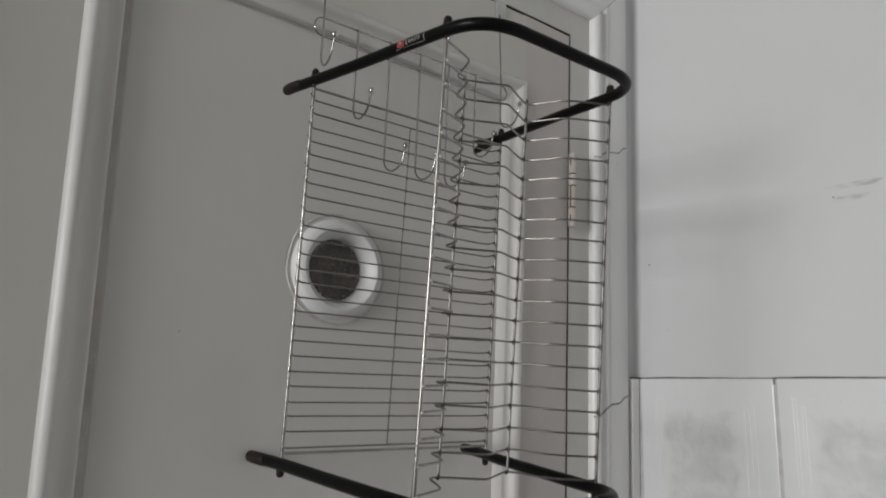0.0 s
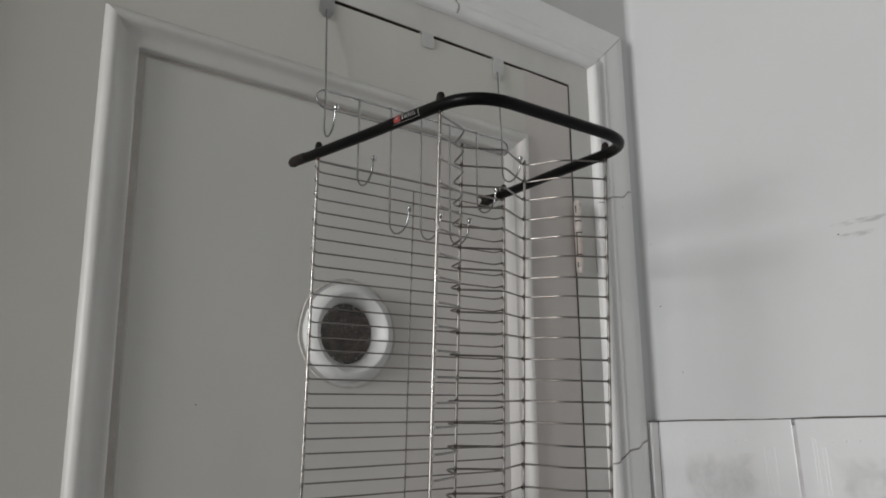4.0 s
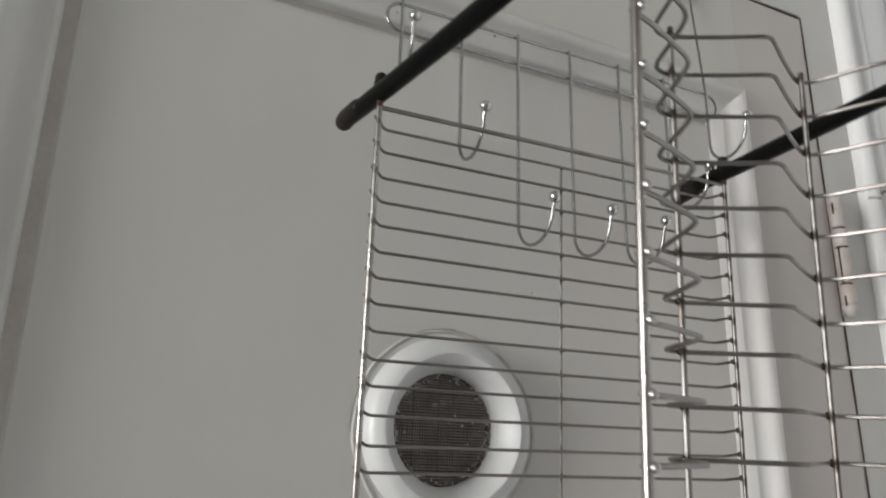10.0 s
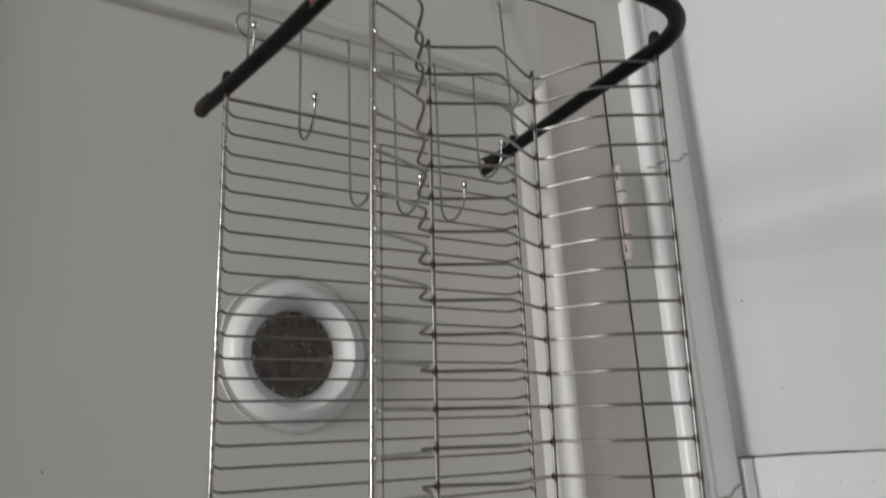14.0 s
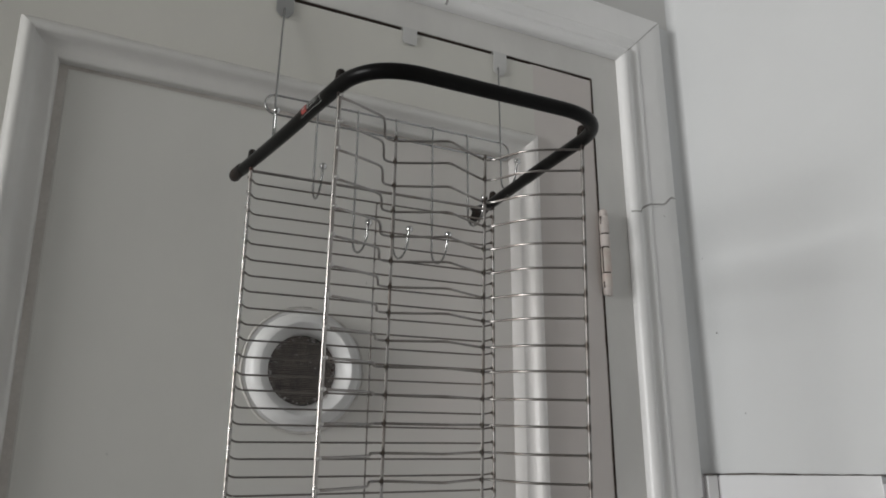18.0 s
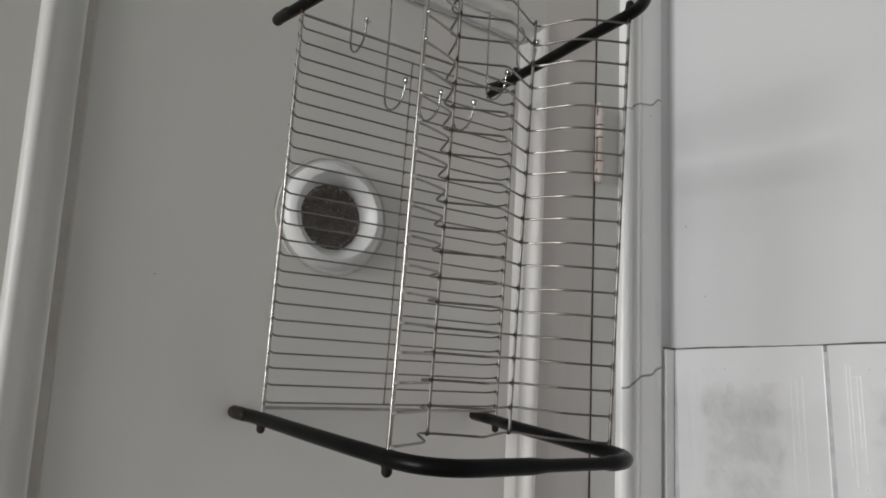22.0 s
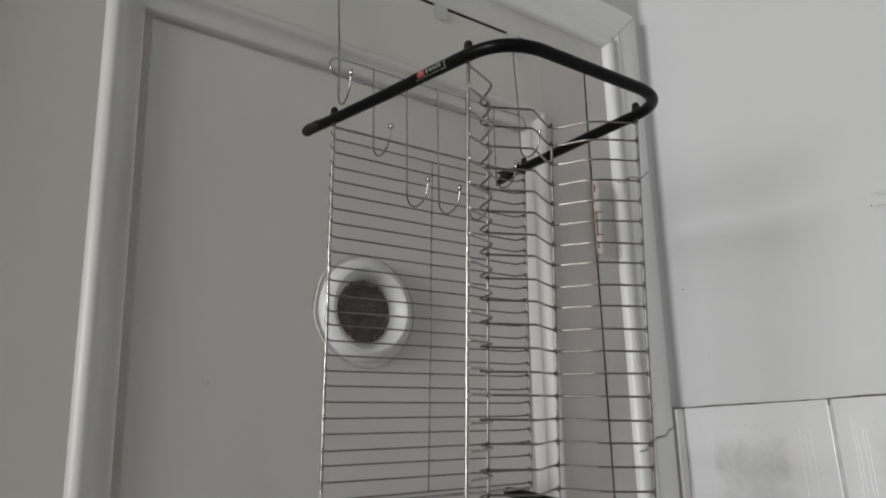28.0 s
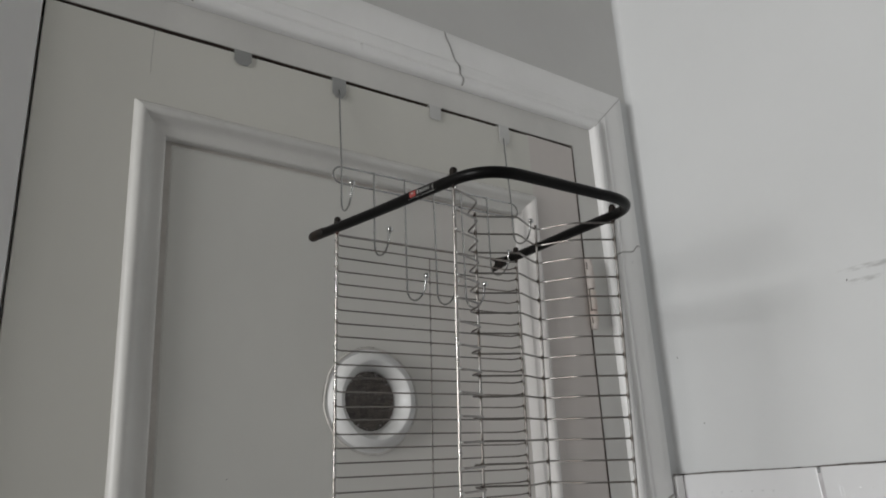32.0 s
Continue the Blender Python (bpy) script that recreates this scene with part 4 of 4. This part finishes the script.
TOP_W, BOT_W = 0.0064, -LEN - 0.0078
tubes = []
for w, lab in ((TOP_W, "bent black plastic-coated tube with worn ends"), (BOT_W, "bent black tube with a swaged joint in its front")):
    pts = end_tube(w)
    if w < -0.1:
        total = [0.0]
        for a, b in zip(pts, pts[1:]):
            total.append(total[-1] + (b - a).length)
        dense, dr = [], []
        for i, (a, b) in enumerate(zip(pts, pts[1:])):
            k = 8 if (b - a).length > 0.05 else 1
            dense += [a.lerp(b, j / k) for j in range(k)]
        dense.append(pts[-1])
        pts = dense
        flags = [1.0 if p.y < -0.03 and -0.005 < p.x < 0.058 else 0.0 for p in pts]
        rad = lambda s, P=pts, F=flags: 0.0057 - 0.0012 * F[min(len(P) - 1, round(s * (len(P) - 1)))]
    else:
        rad = tube_radius
    tubes.append(part("end_tube", bar(pts, rad, 20, dome=True), BLACK, rack, lab))


def torn_end(a):
    """The split coating of a tube end: a ragged sleeve with two lips that stand apart."""
    rr = random.Random(31)
    bm = bmesh.new()
    n = 20
    rings = []
    for k, (base, r) in enumerate(((-0.014, 0.0058), (-0.003, 0.0070), (0.007, 0.0080), (0.007, 0.0068), (-0.005, 0.0050))):
        ring = []
        for i in range(n):
            q = 2 * math.pi * i / n
            lip = abs(math.sin(q)) ** 1.5
            y = base + ((0.0080 * lip + rr.uniform(-0.0018, 0.0018) - 0.009 * (1 - lip)) if k in (2, 3) else 0)
            s = r * (1 + (0.06 * lip if k in (2, 3) else 0))
            ring.append(bm.verts.new(a + Vector((math.cos(q) * r, y, math.sin(q) * s))))
        rings.append(ring)
    for p, q in zip(rings, rings[1:]):
        for i in range(n):
            bm.faces.new((p[i], p[(i + 1) % n], q[(i + 1) % n], q[i]))
    return bm


for tube, w, sgn in ((tubes[0], TOP_W, 1), (tubes[1], BOT_W, -1)):
    for uv in (R1, R2, R3, R4):
        p = at(uv, w)
        d = Vector((0, 0, sgn))
        part("rod_cap", bar([p + d * 0.0030, p + d * 0.0055, p + d * 0.0065, p + d * 0.0086], lambda s: 0.0040 if s < 0.5 else 0.0036, 14, dome=True), WORN_BLACK, tube, "worn rubber cap")
    for uv, dv in (((-0.1350 if w > 0 else -0.1335, 0.2250), 1), ((R4[0] + 0.003 + (0 if w > 0 else SLIP[R4]), 0.2225), 1)):
        a = Vector((uv[0], uv[1], w + W_LOW))
        if w > 0 and uv[0] > 0:
            part("tube_end", torn_end(a), WORN_BLACK, tube, "torn open end with ragged lips", smooth=False)
            continue
        part("tube_end", bar([a + Vector((0, -0.020, 0)) + Vector((0.0027 if uv[0] < 0 else -0.0009, 0, 0)), a + Vector((0, -0.004, 0)), a + Vector((0, 0.003, 0))], 0.00555, 16, dome=True), WORN_BLACK, tube, "scuffed end with brown rust showing")

ROD_R, WIRE_R, BACK_R = 0.0016, 0.00096, 0.00088
for uv in (R1, R2, R3, R4):
    rod = part("long_rod", bar([at(uv, 0.004), at(uv, -LEN - 0.004)], ROD_R if uv in (R1, R2) else 0.0014, 10), {R1: ROD_BACK, R2: STEEL_ROD, R3: TIE_FRONT, R4: TIE_BACK}[uv], rack)
    part("rust_spot", bar([at(uv, 0.0010), at(uv, -0.0010), at(uv, -0.0022)], lambda s: 0.0019 - 0.0003 * s, 8), RUST_RED if uv == R1 else RUST, rod, "rust where the rod enters the tube")

# plate wires: hollows and ridge in which plates stand
FRONT = [(-0.0985, 0.0030), (-0.0870, 0.0066), (-0.0730, 0.0128), (-0.0645, 0.0168), (-0.0595, 0.0212), (-0.0555, 0.0295), (-0.0520, 0.0390), (-0.0492, 0.0470),
         (-0.0470, 0.0520), (-0.0438, 0.0554), (-0.0400, 0.0567), (-0.0350, 0.0563), (-0.0140, 0.0460), (-0.0015, 0.0390), (0.0030, 0.0382), (0.0080, 0.0405), (0.0200, 0.0475), (0.0360, 0.0563),
         (0.0425, 0.0592), (0.0475, 0.0590), (0.0515, 0.0545), (0.0560, 0.0440), (0.0605, 0.0335), (0.0655, 0.0265), (0.0730, 0.0200), (0.0860, 0.0125), (0.1010, 0.0045), (0.1036, 0.0040)]


def welded(bm, ends, r, slot=1):
    """Adds the blobs of metal where a wire meets the rods."""
    for c in ends:
        got = bmesh.ops.create_uvsphere(bm, u_segments=8, v_segments=6, radius=r, matrix=Matrix.Translation(c))
        for f in {f for v in got["verts"] for f in v.link_faces}:
            f.material_index = slot
    return bm


front_mesh = mesh_of(welded(welded(bar(spline([(a, b, 0) for a, b in FRONT], 3), WIRE_R, 7), [(-0.0973, -0.0006, 0)], 0.0016), [(0.1016, 0.0036, 0), (-0.0370, 0.0552, 0), (0.0432, 0.0584, 0)], 0.0019, 2), [STEEL, WELD, BURNT], True)

rng = random.Random(21)
for i in range(19):
    w = part("plate_wire", front_mesh, None, rack)
    w.location = (0, 0, W_LOW - i * LEN / 18 + (rng.uniform(-0.0006, 0.0006) if 0 < i < 18 else (-0.0012 if i == 0 else -0.0012)))
    w.rotation_euler = (rng.uniform(-0.010, 0.010), rng.uniform(-0.005, 0.005), 0)
# back wires: a straight run set back from the rods, with turned-in ends
BV = 0.1905
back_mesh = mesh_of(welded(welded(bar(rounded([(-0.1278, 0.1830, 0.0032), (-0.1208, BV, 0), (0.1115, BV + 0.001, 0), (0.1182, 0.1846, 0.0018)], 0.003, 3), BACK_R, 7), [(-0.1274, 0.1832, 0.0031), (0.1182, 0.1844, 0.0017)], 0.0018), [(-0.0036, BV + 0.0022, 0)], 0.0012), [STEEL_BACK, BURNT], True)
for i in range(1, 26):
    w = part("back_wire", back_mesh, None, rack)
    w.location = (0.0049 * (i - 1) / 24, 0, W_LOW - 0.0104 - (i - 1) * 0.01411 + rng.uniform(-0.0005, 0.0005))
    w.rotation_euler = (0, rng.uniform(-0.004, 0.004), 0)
for ww in (-0.0012, -LEN + 0.0012):
    part("back_wire", bar([at(R1, ww) + Vector((0.001, 0.002, 0)), at(R4, ww) + Vector((-0.001, 0.002, 0))], 0.0014, 8), STEEL, rack, "thicker end wire with rust at its ends")
part("tie_rod", bar([at((-0.0042, BV + 0.0022), -0.0125), at((-0.0026, BV + 0.0022), -0.3492)], 0.0008, 8), TIE_BACK, rack)
part("tie_rod", bar([at((-0.0370, 0.0546), 0.0015), at((-0.0370, 0.0546), -LEN - 0.0005)], 0.0012, 8), TIE_FRONT, rack)
part("tie_rod", bar([at((0.0432, 0.0572), 0.0015), at((0.0432, 0.0572), -LEN - 0.0005)], 0.0012, 8), TIE_FRONT, rack)


def sticker(v0, v1, a0, a1, lift):
    """A patch of the tube's skin on the first arm, from v0 to v1 and between two angles round it."""
    bm = bmesh.new()
    rows = []
    for i in range(9):
        v = v0 + (v1 - v0) * i / 8
        f = (v - R2[1]) / (0.1000 - R2[1])
        c = Vector((R2[0] + (-0.1135 - R2[0]) * f - 0.0006 * math.sin(math.pi * min(1, max(0, f))), v, TOP_W + W_LOW))
        rows.append([bm.verts.new(c + Vector((-math.cos(a), 0, math.sin(a))) * (0.0054 + lift)) for a in [radians(a0 + (a1 - a0) * k / 8) for k in range(9)]])
    for p, q in zip(rows, rows[1:]):
        for k in range(8):
            bm.faces.new((p[k], p[k + 1], q[k + 1], q[k]))
    return bm


lab = part("maker_label", sticker(0.0195, 0.0580, -52, 34, 0.00025), BLACK, tubes[0], "small black label with a red emblem and white bars")
part("emblem", sticker(0.0450, 0.0535, -34, 26, 0.0005), RED, lab, "red emblem")
part("emblem_mark", sticker(0.0480, 0.0505, -8, 6, 0.0007), WHITE_PRINT, lab, "white fleck in the emblem")
for v0, v1, a0, a1 in ((0.0415, 0.0426, -26, 20), (0.0382, 0.0391, -22, 8), (0.0362, 0.0371, -22, 8), (0.0336, 0.0345, -22, 20), (0.0310, 0.0319, -22, 8), (0.0285, 0.0293, -22, 22), (0.0262, 0.0269, -22, 8)):
    part("print_bar", sticker(v0, v1, a0, a1, 0.0005), WHITE_PRINT, lab, "white printed bar")
part("print_line", sticker(0.0215, 0.0565, -47, -44, 0.0005), WHITE_PRINT, lab, "thin white outline")
part("print_line", sticker(0.0212, 0.0218, -46, 26, 0.0005), WHITE_PRINT, lab, "thin white outline")

# ---------------------------------------------------------------- wall tiles
TILE_X, TW, TH, JT = 0.1490, 0.198, 0.298, 0.0048
wall_e = bpy.data.objects["wall_east"]
wall_n = bpy.data.objects["wall_north"]


def tile_mesh(w, h, plain=False):
    """A glazed tile lying in the yz plane, its face towards -x: bevelled slab, printed field and raised ribs."""
    bm = bmesh.new()
    box(bm, 0, 0.008, -w, 0, -h, 0, bevel=0.0011, segs=2)
    if not plain:
        y0, y1, z0, z1 = -0.036, -w + 0.048, -0.042, -h + 0.042
        f = [bm.verts.new((-0.0003, y, z)) for y, z in ((y0, z0), (y1, z0), (y1, z1), (y0, z1))]
        bm.faces.new(f).material_index = 1
        ribs = ((-0.017, -0.022, -0.13), (-0.021, -0.024, -0.15), (-0.0275, -0.034, -0.11), (-0.0315, -0.034, -0.135), (-w + 0.041, -0.034, -0.20), (-w + 0.034, -0.040, -0.12), (-w + 0.027, -0.034, -0.17))
        for y, top, low in ribs:
            box(bm, -0.0003, 0.0012, y - 0.0013, y + 0.0013, low, top, bevel=0.0003, segs=2)
        dots = [(-0.042 - n * 0.0155, -0.026) for n in range(7)] + [(-0.0305, -0.15 - n * 0.034 - d) for n in range(3) for d in (0, 0.006)]
        for y, z in dots:
            bmesh.ops.create_uvsphere(bm, u_segments=8, v_segments=6, radius=0.0014, matrix=Matrix.Translation((0.0004, y, z)))
    return mesh_of(bm, [TILE, TILE_PRINT], False)


RISE = 0.026      # the courses climb a little away from the door
full = tile_mesh(TW, TH)
y = -0.0100
rows = [(TILE_TOP - k * (TH + JT)) for k in range(5)]
for zt in rows:
    yy = y
    for k in range(8):
        t = part("tile", full, None, wall_e)
        t.location = (TILE_X + rng.uniform(-0.0003, 0.0003), yy, zt + RISE * (-0.010 - yy))
        t.rotation_euler = (-RISE, rng.uniform(-0.002, 0.002), rng.uniform(-0.002, 0.002))
        yy -= TW + JT
        if yy < ROOM_S + TW:
            break
part("grout_bed", boxes((TILE_X + 0.0005, WALL_X + 0.001, ROOM_S, -0.001, 0, TILE_TOP - 0.002)), GROUT, wall_e, "grey grout between the tiles", smooth=False)
strip = tile_mesh(0.0165, TH, True)
# Same white tile; the paler trim enamel paints in its extra brightness
strip.materials[0] = TRIM_PAINT
for zt in rows:
    t = part("tile", strip, None, wall_n)
    t.rotation_euler = (0, 0, radians(90))
    t.location = (TILE_X - 0.0165 - 0.001, -0.0085, zt)
part("grout_bed", boxes((0.1235, TILE_X + 0.003, -0.0035, 0.003, 0, TILE_TOP - 0.0015)), GROUT, wall_n, "grey grout beside the architrave", smooth=False)
part("seam_line", ribbon([(TILE_X + 0.002, -0.002 - k * 0.06, TILE_TOP + RISE * k * 0.06 + 0.0006 + 0.0006 * math.sin(k * 1.7)) for k in range(36)], 0.0021, random.Random(9), normal=(-1, 0, 0)), DARK_LINE, wall_e, "dirty line along the upper tile edge")
part("seam_line", ribbon([(0.1235, -0.0092, TILE_TOP + 0.0004), (0.136, -0.0092, TILE_TOP + 0.0008), (TILE_X, -0.0092, TILE_TOP + 0.0004)], 0.0024, random.Random(10)), DARK_LINE, wall_n, "dirty line along the upper tile edge")
for at_, r in (((WALL_X - 0.0001, -0.022, 1.700), 0.0013), ((WALL_X - 0.0001, -0.052, 1.60), 0.0009), ((WALL_X - 0.0001, -0.012, 1.80), 0.0007), ((WALL_X - 0.0001, -0.29, 1.757), 0.0012)):
    speck(wall_e, at_, r, (-1, 0, 0))
